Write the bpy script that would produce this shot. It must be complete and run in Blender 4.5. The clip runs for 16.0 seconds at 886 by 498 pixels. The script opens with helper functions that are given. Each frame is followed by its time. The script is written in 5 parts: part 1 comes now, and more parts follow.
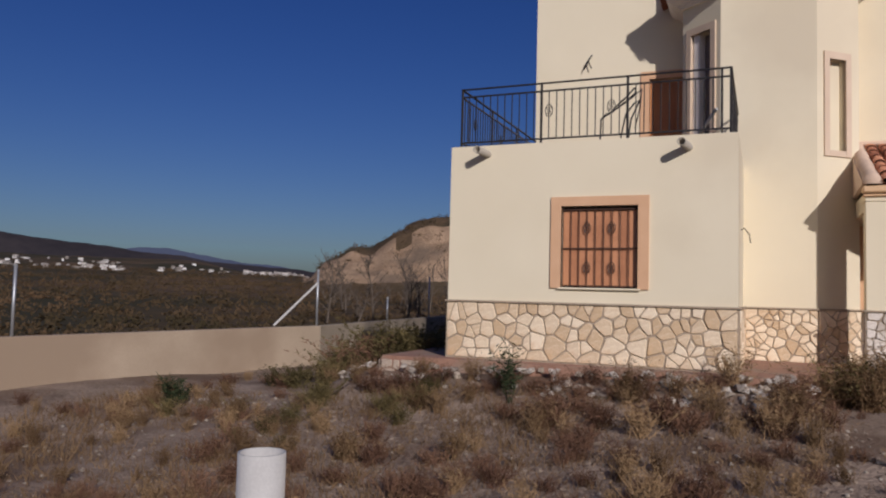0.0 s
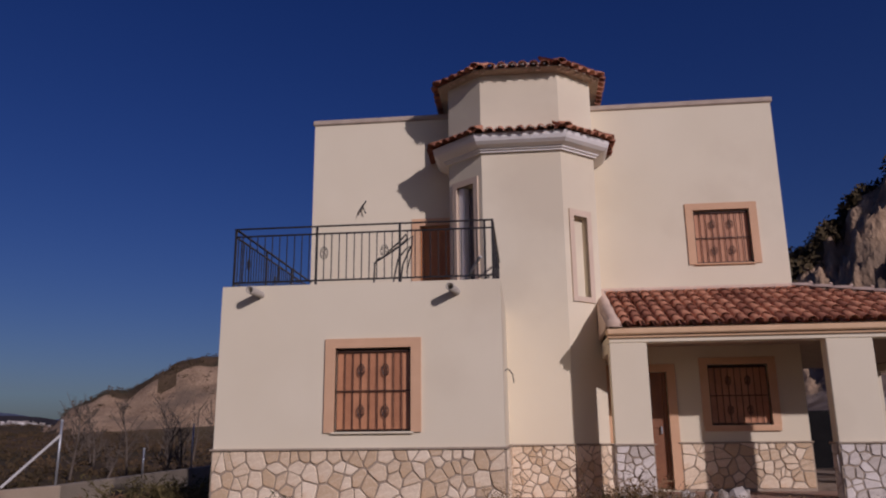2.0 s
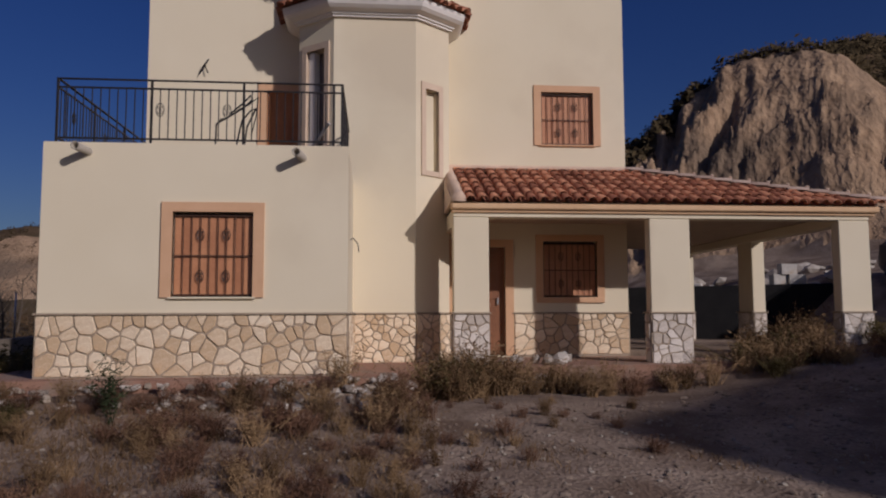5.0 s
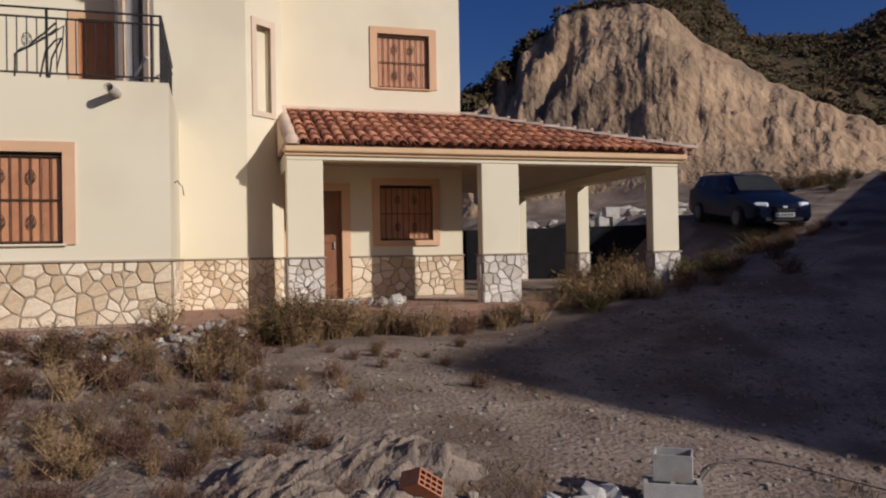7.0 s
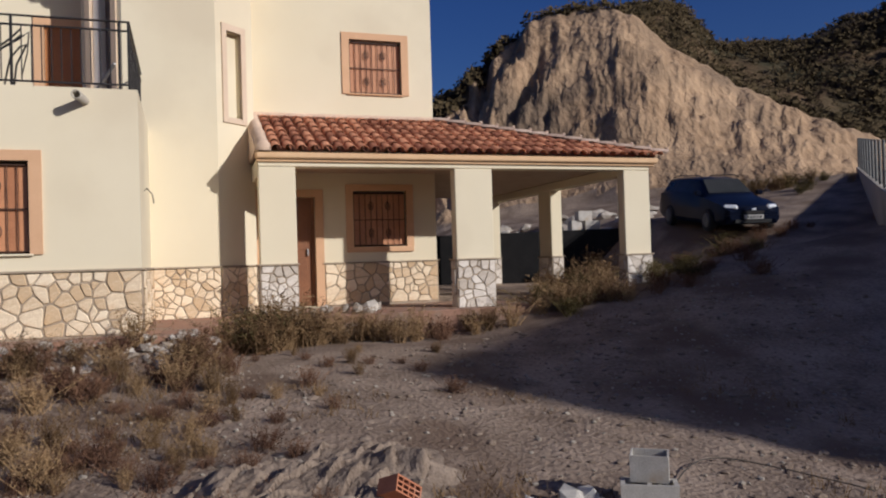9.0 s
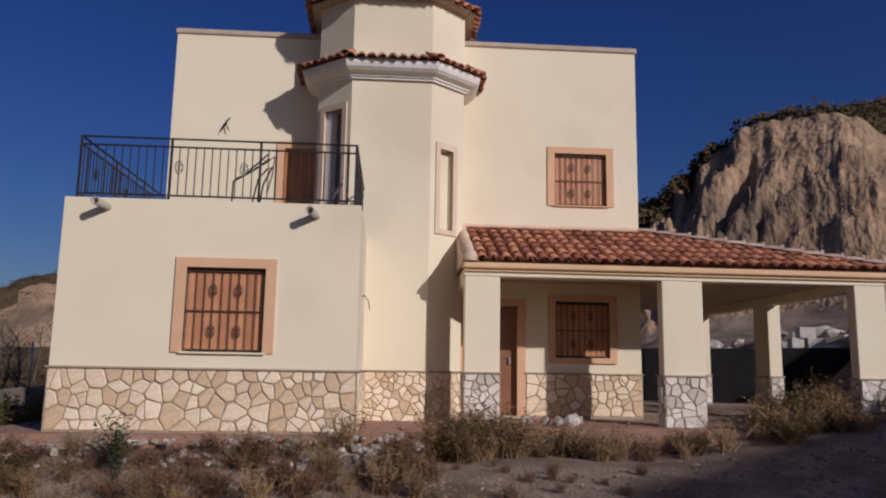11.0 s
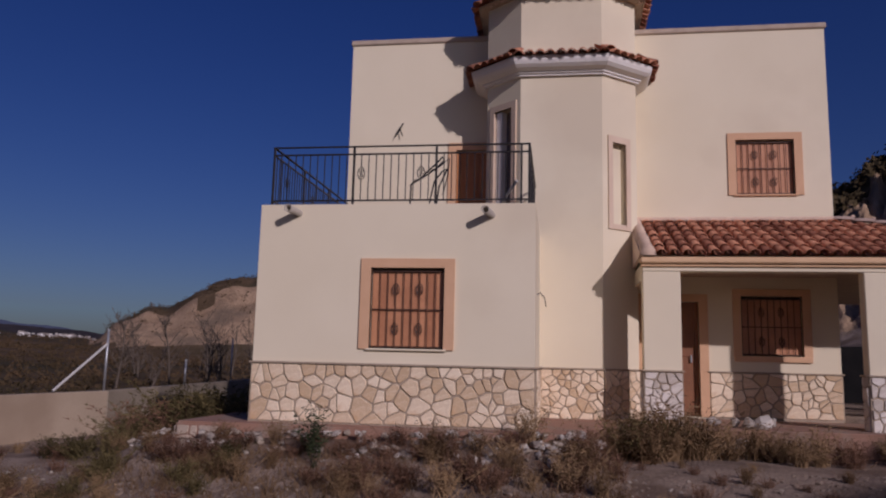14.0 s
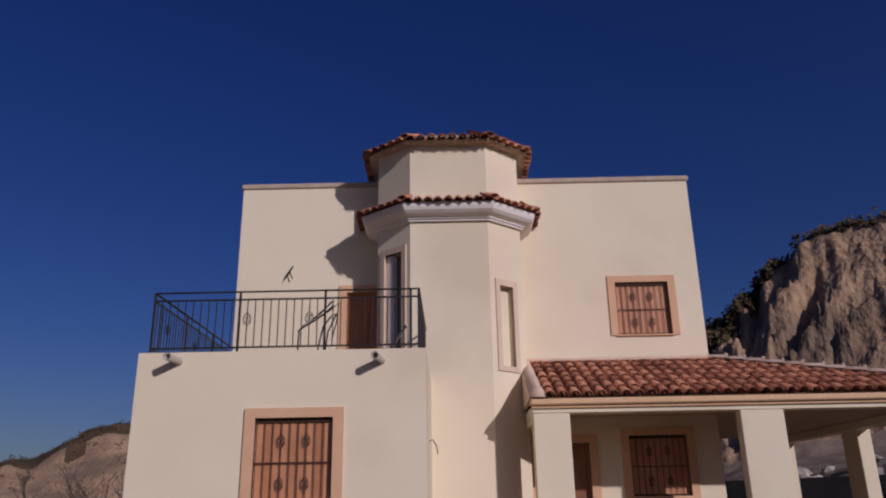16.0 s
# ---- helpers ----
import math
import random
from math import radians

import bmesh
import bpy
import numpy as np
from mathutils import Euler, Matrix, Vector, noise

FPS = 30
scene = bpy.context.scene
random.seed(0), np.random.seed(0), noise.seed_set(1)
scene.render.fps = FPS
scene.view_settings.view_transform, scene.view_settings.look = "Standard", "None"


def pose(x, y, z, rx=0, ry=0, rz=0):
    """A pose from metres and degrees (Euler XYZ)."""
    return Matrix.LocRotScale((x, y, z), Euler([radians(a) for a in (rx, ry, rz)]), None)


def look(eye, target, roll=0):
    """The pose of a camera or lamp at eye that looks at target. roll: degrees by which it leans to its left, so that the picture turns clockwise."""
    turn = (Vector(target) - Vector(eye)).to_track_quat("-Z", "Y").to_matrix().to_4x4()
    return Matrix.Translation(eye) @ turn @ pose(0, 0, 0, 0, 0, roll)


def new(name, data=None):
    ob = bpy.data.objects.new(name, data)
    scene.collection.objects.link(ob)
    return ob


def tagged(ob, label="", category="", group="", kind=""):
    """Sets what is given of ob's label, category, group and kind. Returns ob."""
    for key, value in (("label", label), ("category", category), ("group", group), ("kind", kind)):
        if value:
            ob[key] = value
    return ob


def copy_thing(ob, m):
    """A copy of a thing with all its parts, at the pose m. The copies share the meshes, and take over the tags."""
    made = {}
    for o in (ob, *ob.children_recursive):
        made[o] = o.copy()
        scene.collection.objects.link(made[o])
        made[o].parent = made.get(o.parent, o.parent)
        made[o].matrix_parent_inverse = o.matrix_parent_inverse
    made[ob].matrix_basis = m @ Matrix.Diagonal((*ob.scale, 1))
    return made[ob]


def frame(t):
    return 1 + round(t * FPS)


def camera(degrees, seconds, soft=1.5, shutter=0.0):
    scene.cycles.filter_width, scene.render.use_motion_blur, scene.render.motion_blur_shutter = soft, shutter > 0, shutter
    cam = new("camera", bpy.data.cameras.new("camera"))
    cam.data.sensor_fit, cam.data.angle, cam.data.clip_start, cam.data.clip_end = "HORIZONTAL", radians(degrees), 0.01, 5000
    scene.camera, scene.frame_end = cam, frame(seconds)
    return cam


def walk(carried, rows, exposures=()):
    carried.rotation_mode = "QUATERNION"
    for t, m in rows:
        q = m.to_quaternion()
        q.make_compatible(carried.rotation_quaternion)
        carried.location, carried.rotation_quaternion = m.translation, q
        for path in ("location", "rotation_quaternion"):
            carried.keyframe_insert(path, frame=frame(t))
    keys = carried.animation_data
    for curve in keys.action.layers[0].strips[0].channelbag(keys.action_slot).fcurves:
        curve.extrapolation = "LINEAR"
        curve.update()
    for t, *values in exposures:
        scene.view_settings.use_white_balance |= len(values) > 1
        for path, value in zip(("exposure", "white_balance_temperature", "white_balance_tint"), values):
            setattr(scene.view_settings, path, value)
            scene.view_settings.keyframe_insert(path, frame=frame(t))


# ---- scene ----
cam = camera(60.5, 16.0, soft=2.1)
PATH = [
    (0, (0.257, 0.155, 2.073), (-0.52, 1.994, 2.192), 1.5),
    (0.5, (0.165, 0.155, 1.984), (-0.384, 2.061, 2.24), 0.7),
    (1, (0.203, 0.166, 2.057), (-0.186, 2.093, 2.429), 0.2),
    (1.5, (0.247, 0.177, 2.113), (-0.029, 2.105, 2.568), -0.5),
    (2, (0.264, 0.173, 2.133), (0.06, 2.103, 2.614), -0.6),
    (2.5, (0.265, 0.181, 2.126), (0.128, 2.125, 2.575), -1.4),
    (3, (0.278, 0.197, 2.089), (0.192, 2.164, 2.44), -1.9),
    (3.5, (0.29, 0.202, 2.057), (0.234, 2.18, 2.347), -1.4),
    (6, (0.358, 0.263, 1.966), (0.763, 2.221, 2.03), -0.2),
    (6.5, (0.523, 0.184, 1.983), (1.025, 2.12, 1.997), -0.5),
    (7, (0.518, 0.198, 1.987), (1.092, 2.114, 2.003), -1.0),
    (7.5, (0.583, 0.224, 1.979), (1.225, 2.118, 2.002), -1.5),
    (8, (0.572, 0.203, 1.978), (1.232, 2.09, 2.005), -1.7),
    (10.5, (0.436, 0.233, 1.99), (0.812, 2.197, 2.058), -1.0),
    (11, (0.418, 0.165, 2.052), (0.55, 2.137, 2.362), 1.0),
    (11.5, (0.342, 0.123, 2.078), (0.292, 2.086, 2.459), 1.6),
    (12, (0.283, 0.107, 2.085), (0.055, 2.062, 2.441), 1.9),
    (12.5, (0.274, 0.097, 2.086), (-0.057, 2.032, 2.468), 1.3),
    (13, (0.275, 0.093, 2.073), (-0.089, 2.021, 2.462), 1.7),
    (13.5, (0.265, 0.119, 2.045), (-0.061, 2.07, 2.338), 1.6),
    (14, (0.256, 0.122, 2.034), (-0.041, 2.077, 2.33), 1.4),
    (14.5, (0.267, 0.117, 2.046), (0.021, 2.079, 2.349), 1.5),
    (15, (0.279, 0.128, 2.087), (0.137, 2.081, 2.495), 0.9),
    (15.5, (0.323, 0.107, 2.137), (0.245, 2.03, 2.682), -0.1),
    (16, (0.324, 0.125, 2.171), (0.307, 2.018, 2.814), -1.0),
]
EXPOSURES = [(0.0, -0.20, 5480, 17), (0.5, -0.46, 5480, 20), (1.5, -0.66, 5440, 28), (3.5, -0.74, 5460, 32), (6.0, -0.44, 5560, 13), (6.5, -0.22, 5560, 12), (7.0, -0.06, 5540, 13), (8.0, 0.04, 5520, 12),
             (10.5, -0.02, 5400, 14), (11.2, -0.42, 5480, 22), (12.5, -0.70, 5440, 30), (14.5, -0.74, 5440, 33), (15.5, -0.66, 5440, 31), (16.0, -0.58, 5420, 28)]
walk(cam, [(t, look(eye, target, roll)) for t, eye, target, roll in PATH], EXPOSURES)

# ---- world, sun ----
SUN = Vector((0.82, -1.0, 0.57)).normalized()
world = bpy.data.worlds.new("sky")
scene.world = world
world.use_nodes = True
wn = world.node_tree
sky = wn.nodes.new("ShaderNodeTexSky")
sky.sky_type, sky.sun_disc = "NISHITA", False
sky.sun_elevation, sky.sun_rotation = math.asin(SUN.z), math.atan2(SUN.x, SUN.y)
sky.air_density, sky.dust_density, sky.ozone_density = 1.0, 1.4, 3.5
wn.nodes["Background"].inputs["Strength"].default_value = 0.045
rich = wn.nodes.new("ShaderNodeHueSaturation")
rich.inputs["Hue"].default_value, rich.inputs["Saturation"].default_value = 0.523, 1.26
wn.links.new(sky.outputs[0], rich.inputs["Color"])
wn.links.new(rich.outputs[0], wn.nodes["Background"].inputs["Color"])
sun = new("sun", bpy.data.lights.new("sun", "SUN"))
sun.data.energy, sun.data.angle, sun.data.color = 3.9, radians(1.0), (1.0, 0.87, 0.70)
sun.rotation_mode = "QUATERNION"
sun.rotation_quaternion = SUN.to_track_quat("Z", "Y")


# ---- materials ----
def material(name, dark, light, scale=4.0, fine=60.0, rough=0.8, metal=0.0, bump=0.2, stain=None, stain_at=0.62, spread=0.0, dist=0.02, squash=1.0):
    """Two scales of noise between two colours, a stain colour in patches, fine relief; spread varies it from object to object."""
    m = bpy.data.materials.new(name)
    m.use_nodes = True
    n, l = m.node_tree.nodes, m.node_tree.links
    b = n["Principled BSDF"]
    b.inputs["Roughness"].default_value, b.inputs["Metallic"].default_value = rough, metal
    if rough > 0.93:
        b.inputs["Specular IOR Level"].default_value = 0.08
    tc = n.new("ShaderNodeTexCoord")
    at = n.new("ShaderNodeMapping")
    at.inputs["Scale"].default_value = (1, 1, squash)
    l.new(tc.outputs["Object"], at.inputs["Vector"])
    big, small = n.new("ShaderNodeTexNoise"), n.new("ShaderNodeTexNoise")
    for node, sc, det in ((big, scale, 4), (small, fine, 3)):
        node.inputs["Scale"].default_value, node.inputs["Detail"].default_value = sc, det
        l.new(at.outputs["Vector"], node.inputs["Vector"])
    add = n.new("ShaderNodeMath")
    add.operation = "MULTIPLY_ADD"
    add.inputs[1].default_value = 0.45
    l.new(small.outputs["Fac"], add.inputs[0])
    half = n.new("ShaderNodeMath")
    half.operation = "MULTIPLY"
    half.inputs[1].default_value = 0.55
    l.new(big.outputs["Fac"], half.inputs[0])
    l.new(half.outputs[0], add.inputs[2])
    fac = add.outputs[0]
    if spread:
        info, sh = n.new("ShaderNodeObjectInfo"), n.new("ShaderNodeMath")
        sh.operation = "MULTIPLY_ADD"
        sh.inputs[1].default_value = spread
        l.new(info.outputs["Random"], sh.inputs[0])
        off = n.new("ShaderNodeMath")
        off.operation = "SUBTRACT"
        off.inputs[1].default_value = spread / 2
        l.new(fac, off.inputs[0])
        l.new(off.outputs[0], sh.inputs[2])
        fac = sh.outputs[0]
    ramp = n.new("ShaderNodeValToRGB")
    ramp.color_ramp.elements[0].position, ramp.color_ramp.elements[1].position = 0.32, 0.68
    ramp.color_ramp.elements[0].color, ramp.color_ramp.elements[1].color = (*dark, 1), (*light, 1)
    l.new(fac, ramp.inputs["Fac"])
    col = ramp.outputs["Color"]
    if stain:
        sn, sr, mix = n.new("ShaderNodeTexNoise"), n.new("ShaderNodeValToRGB"), n.new("ShaderNodeMix")
        sn.inputs["Scale"].default_value, sn.inputs["Detail"].default_value = scale * 0.45, 6
        l.new(tc.outputs["Object"], sn.inputs["Vector"])
        sr.color_ramp.elements[0].position, sr.color_ramp.elements[1].position = stain_at - 0.06, stain_at + 0.08
        l.new(sn.outputs["Fac"], sr.inputs["Fac"])
        mix.data_type = "RGBA"
        l.new(sr.outputs["Color"], mix.inputs["Factor"])
        l.new(col, mix.inputs["A"])
        mix.inputs["B"].default_value = (*stain, 1)
        col = mix.outputs["Result"]
    l.new(col, b.inputs["Base Color"])
    if bump:
        bp = n.new("ShaderNodeBump")
        bp.inputs["Strength"].default_value, bp.inputs["Distance"].default_value = bump, dist
        l.new(fac, bp.inputs["Height"])
        l.new(bp.outputs["Normal"], b.inputs["Normal"])
    return m


STUCCO = material("cream_stucco", (0.71, 0.622, 0.440), (0.775, 0.69, 0.505), 0.7, 140, 0.9, bump=0.15, dist=0.01, stain=(0.665, 0.575, 0.41), stain_at=0.62)
PEACH = material("peach_surround", (0.60, 0.36, 0.20), (0.68, 0.43, 0.25), 3, 90, 0.85, bump=0.1, dist=0.008)
CREAM_PEACH = material("sandy_peach_moulding", (0.62, 0.40, 0.215), (0.72, 0.49, 0.28), 3, 90, 0.85, bump=0.15, dist=0.008)
PALE_PEACH = material("pale_peach_surround", (0.58, 0.44, 0.31), (0.67, 0.53, 0.39), 3, 90, 0.85, bump=0.1, dist=0.008)
WHITE = material("white_moulding", (0.72, 0.68, 0.62), (0.80, 0.77, 0.71), 3, 80, 0.8, bump=0.08, dist=0.006)
MORTAR = material("grey_mortar", (0.30, 0.235, 0.165), (0.45, 0.36, 0.265), 8, 120, 0.95, bump=0.4, dist=0.01)
STONE_GREY = material("pale_grey_field_stone", (0.50, 0.43, 0.35), (0.76, 0.69, 0.60), 7, 45, 0.85, bump=0.45, dist=0.015, stain=(0.50, 0.38, 0.25), stain_at=0.66, spread=0.4)
STONE = material("cream_field_stone", (0.58, 0.42, 0.25), (0.85, 0.71, 0.51), 6, 40, 0.85, bump=0.6, dist=0.025, stain=(0.62, 0.40, 0.20), stain_at=0.62, spread=0.45)
TILE = material("terracotta_tile", (0.26, 0.094, 0.048), (0.57, 0.255, 0.135), 7, 70, 0.8, bump=0.25, dist=0.008, stain=(0.34, 0.21, 0.14), stain_at=0.66, spread=0.5)
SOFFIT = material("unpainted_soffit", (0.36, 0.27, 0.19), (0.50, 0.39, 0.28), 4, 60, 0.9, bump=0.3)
COPING = material("weathered_coping", (0.36, 0.28, 0.21), (0.52, 0.42, 0.32), 4, 60, 0.9, bump=0.4)
WOOD = material("varnished_shutter_wood", (0.40, 0.168, 0.075), (0.57, 0.265, 0.125), 2.5, 50, 0.55, bump=0.15, dist=0.004, spread=0.3)
# about half as bright as DOOR, for the front door
DARKDOOR = material("dark_door_wood", (0.17, 0.065, 0.025), (0.27, 0.11, 0.042), 2.5, 40, 0.55, bump=0.12, dist=0.005)
DOOR = material("stained_door_wood", (0.36, 0.135, 0.042), (0.50, 0.21, 0.07), 2.5, 40, 0.55, bump=0.12, dist=0.005)
IRON = material("black_wrought_iron", (0.018, 0.016, 0.016), (0.035, 0.031, 0.03), 20, 120, 0.5, 0.4, bump=0.1, dist=0.002)
CONCRETE = material("pale_concrete", (0.36, 0.32, 0.26), (0.50, 0.45, 0.37), 1.5, 60, 0.92, bump=0.25, stain=(0.30, 0.26, 0.20), stain_at=0.6)
OLDWALL = material("grey_old_render", (0.25, 0.205, 0.150), (0.36, 0.30, 0.225), 1.2, 50, 0.95, bump=0.3)
RENDERED = material("buff_wall_render", (0.33, 0.255, 0.175), (0.44, 0.345, 0.245), 0.9, 50, 0.92, bump=0.25, stain=(0.29, 0.215, 0.145), stain_at=0.55)
PVC = material("white_pvc", (0.46, 0.44, 0.41), (0.58, 0.56, 0.52), 6, 60, 0.4, bump=0.03, dist=0.002)
GALV = material("galvanised_steel", (0.36, 0.37, 0.38), (0.52, 0.53, 0.54), 10, 80, 0.4, 0.6, bump=0.05, dist=0.002)
# darkness of unlit interiors, put into a flat colour
DARKIN = material("unlit_interior", (0.05, 0.045, 0.04), (0.08, 0.07, 0.06), 2, 30, 0.95, bump=0)
FLOORTILE = material("dusty_paving", (0.27, 0.145, 0.095), (0.37, 0.215, 0.145), 4, 50, 0.9, bump=0.3, stain=(0.29, 0.21, 0.15), stain_at=0.54)
DIRT = material("sandy_yard_dirt", (0.145, 0.104, 0.076), (0.385, 0.300, 0.230), 1.3, 19, 0.97, bump=1.0, dist=0.07, stain=(0.165, 0.116, 0.084), stain_at=0.56)
SCRUB = material("valley_scrub_ground", (0.050, 0.037, 0.022), (0.165, 0.108, 0.060), 0.05, 0.5, 0.98, bump=0.5, dist=0.3, stain=(0.050, 0.044, 0.024), stain_at=0.50)
CLIFF = material("ochre_cut_earth", (0.23, 0.150, 0.090), (0.51, 0.355, 0.220), 0.28, 2.6, 0.97, bump=1.0, dist=0.55, stain=(0.20, 0.145, 0.098), stain_at=0.55, squash=0.6)
HILLVEG = material("maquis_hillside", (0.050, 0.036, 0.020), (0.165, 0.110, 0.062), 0.22, 2.0, 0.98, bump=0.9, dist=0.5, stain=(0.060, 0.056, 0.032), stain_at=0.56)
# distance haze is mixed into both of these hill colours
NEARHILL = material("haze_tinted_scrub_hills", (0.034, 0.030, 0.034), (0.062, 0.052, 0.052), 0.01, 0.08, 1.0, bump=0)
FARHILL = material("haze_tinted_far_hills", (0.100, 0.118, 0.175), (0.115, 0.135, 0.195), 0.01, 0.05, 1.0, bump=0)


# ---- mesh helpers ----
def part(name, bm, mat, parent=None, label="", smooth=False):
    me = bpy.data.meshes.new(name)
    bm.to_mesh(me)
    bm.free()
    for m in mat if isinstance(mat, (list, tuple)) else (mat,):
        me.materials.append(m)
    if smooth:
        me.polygons.foreach_set("use_smooth", [True] * len(me.polygons))
    ob = new(name, me)
    ob.parent = parent
    return tagged(ob, label)


def thing(name, label, category, group="", kind="", at=(0, 0, 0)):
    ob = new(name)
    ob.location = at
    ob.empty_display_size = 0.2
    return tagged(ob, label, category, group, kind)


def box(bm, a, b, m=None):
    """An upright box between two corners, turned by the matrix m."""
    (x0, y0, z0), (x1, y1, z1) = a, b
    v = [bm.verts.new((x, y, z)) for z in (z0, z1) for x, y in ((x0, y0), (x1, y0), (x1, y1), (x0, y1))]
    for f in ((3, 2, 1, 0), (4, 5, 6, 7), (0, 1, 5, 4), (1, 2, 6, 5), (2, 3, 7, 6), (3, 0, 4, 7)):
        bm.faces.new([v[i] for i in f])
    if m is not None:
        bmesh.ops.transform(bm, matrix=m, verts=v)
    return v


def soft(bm, width=0.01, segments=1):
    bmesh.ops.bevel(bm, geom=bm.edges[:], offset=width, segments=segments, affect="EDGES", clamp_overlap=True)
    return bm


def boxed(a, b, width=0.01, m=None):
    bm = bmesh.new()
    box(bm, a, b)
    soft(bm, width)
    if m is not None:
        bm.transform(m)
    return bm


def prism(bm, pts, z0, z1):
    lo, hi = [bm.verts.new((*p, z0)) for p in pts], [bm.verts.new((*p, z1)) for p in pts]
    bm.faces.new(lo[::-1])
    bm.faces.new(hi)
    for i in range(len(pts)):
        j = (i + 1) % len(pts)
        bm.faces.new((lo[i], lo[j], hi[j], hi[i]))
    return lo + hi


def tube(bm, pts, r, sides=6, caps=True, radii=None):
    """A tube along a line of points."""
    pts = [Vector(p) for p in pts]
    rings, side = [], None
    for i, p in enumerate(pts):
        way = (pts[min(i + 1, len(pts) - 1)] - pts[max(i - 1, 0)]).normalized()
        if side is None or abs(side.dot(way)) > 0.95:
            side = way.orthogonal().normalized()
        side = (side - way * side.dot(way)).normalized()
        up = way.cross(side)
        rr = radii[i] if radii else r
        rings.append([bm.verts.new(p + (side * math.cos(a) + up * math.sin(a)) * rr) for a in (2 * math.pi * k / sides for k in range(sides))])
    for a, b in zip(rings, rings[1:]):
        for k in range(sides):
            bm.faces.new((a[k], a[(k + 1) % sides], b[(k + 1) % sides], b[k]))
    if caps:
        bm.faces.new(rings[0][::-1])
        bm.faces.new(rings[-1])
    return rings


def plane_of(p0, p1):
    """Local frame of a wall from p0 to p1: x along it, y into it, z up."""
    d = (Vector((*p1, 0)) - Vector((*p0, 0))).normalized()
    m = Matrix.Identity(4)
    m.col[0], m.col[1], m.col[3] = (*d, 0), (-d.y, d.x, 0, 0), (*p0, 0, 1)
    return m


def wall(name, p0, p1, z0, z1, holes=(), thick=0.25, mat=None, parent=None, label=""):
    """A wall with rectangular openings (s0, s1, z0, z1) through its whole thickness."""
    length = (Vector(p1) - Vector(p0)).length
    xs = sorted({0, length, *[h for hole in holes for h in hole[:2]]})
    zs = sorted({z0, z1, *[h for hole in holes for h in hole[2:]]})
    bm = bmesh.new()
    solid = {}
    for i in range(len(xs) - 1):
        for k in range(len(zs) - 1):
            cx, cz = (xs[i] + xs[i + 1]) / 2, (zs[k] + zs[k + 1]) / 2
            solid[i, k] = not any(a < cx < b and c < cz < d for a, b, c, d in holes)
    grid = {}

    def vert(i, k, side):
        if (i, k, side) not in grid:
            grid[i, k, side] = bm.verts.new((xs[i], thick if side else 0, zs[k]))
        return grid[i, k, side]

    for (i, k), full in solid.items():
        if not full:
            continue
        q = ((i, k), (i + 1, k), (i + 1, k + 1), (i, k + 1))
        bm.faces.new([vert(*c, 0) for c in q])
        bm.faces.new([vert(*c, 1) for c in q[::-1]])
        for e, (di, dk) in enumerate(((0, -1), (1, 0), (0, 1), (-1, 0))):
            if not solid.get((i + di, k + dk)):
                a, b = q[e], q[(e + 1) % 4]
                bm.faces.new((vert(*b, 0), vert(*a, 0), vert(*a, 1), vert(*b, 1)))
    bm.transform(plane_of(p0, p1))
    return part(name, bm, mat or STUCCO, parent, label)


# ---- ground ----
def smooth(v):
    v = min(1.0, max(0.0, v))
    return v * v * (3 - 2 * v)


def yard(x, y):
    """The yard: it climbs towards the house, and the drive climbs on to the right."""
    up = smooth((y - 4.5) / 6.5)
    z = 0.22 + 0.50 * up + 0.03 * min(0.0, max(x, -12))
    z += 0.165 * max(0.0, min(x, 30) - 5) * smooth((y - 5) / 8) - 0.035 * max(0.0, min(x, 9) - 2) * (1 - up)
    z += 0.05 * max(0.0, min(y, 45) - 12) * smooth((x + 2) / 8)
    z += 0.33 * smooth((y - 9.0) / 1.4) * smooth((x + 6.2) / 0.9) * smooth((1.2 - x) / 0.7) * smooth((11.5 - y) / 0.5)
    z += 0.24 * smooth((-8 - x) / 2.4) * smooth((13.5 - y) / 7)
    z += 0.085 * (max(-3.5, min(y - 18.6, 3.5))) * smooth((x - 11.0) / 2.5) * smooth((y - 13) / 2)
    # level floor under the carport, up to the retaining wall
    q = smooth((y - 14) / 2) * smooth((x - 4) / 2) * smooth((14.5 - x) / 2.5) * smooth((24.3 - 0.188 * (x - 5.7) - y) / 0.5)
    return z + (1.2 - z) * q


CREST_AZ = (0, 8, 14, 18.3, 20.3, 23.6, 25.2, 26.4, 28.0, 30.4, 32.3, 33.6, 36.2, 41.3, 47, 50, 56, 66)
CREST_EL = (1, 4, 8, 10.8, 12.0, 15.0, 16.2, 17.0, 17.5, 17.5, 17.4, 16.8, 14.4, 10.8, 7.9, 6.2, 5.0, 4.0)
BACK_AZ = (-12, 0, 10, 18, 26, 32, 34.5, 36.8, 39.3, 44, 49.6, 55, 70, 85)
BACK_EL = (1, 3, 7, 9.5, 14.5, 16.2, 16.9, 16.7, 13.8, 13.3, 14.9, 15.7, 14, 2)

BLUFF_AZ, BLUFF_EL = (-34, -31.4, -30.0, -27.9, -25.6, -22.6, -18), (1.0, 2.2, 3.0, 3.6, 5.2, 6.1, 6.4)


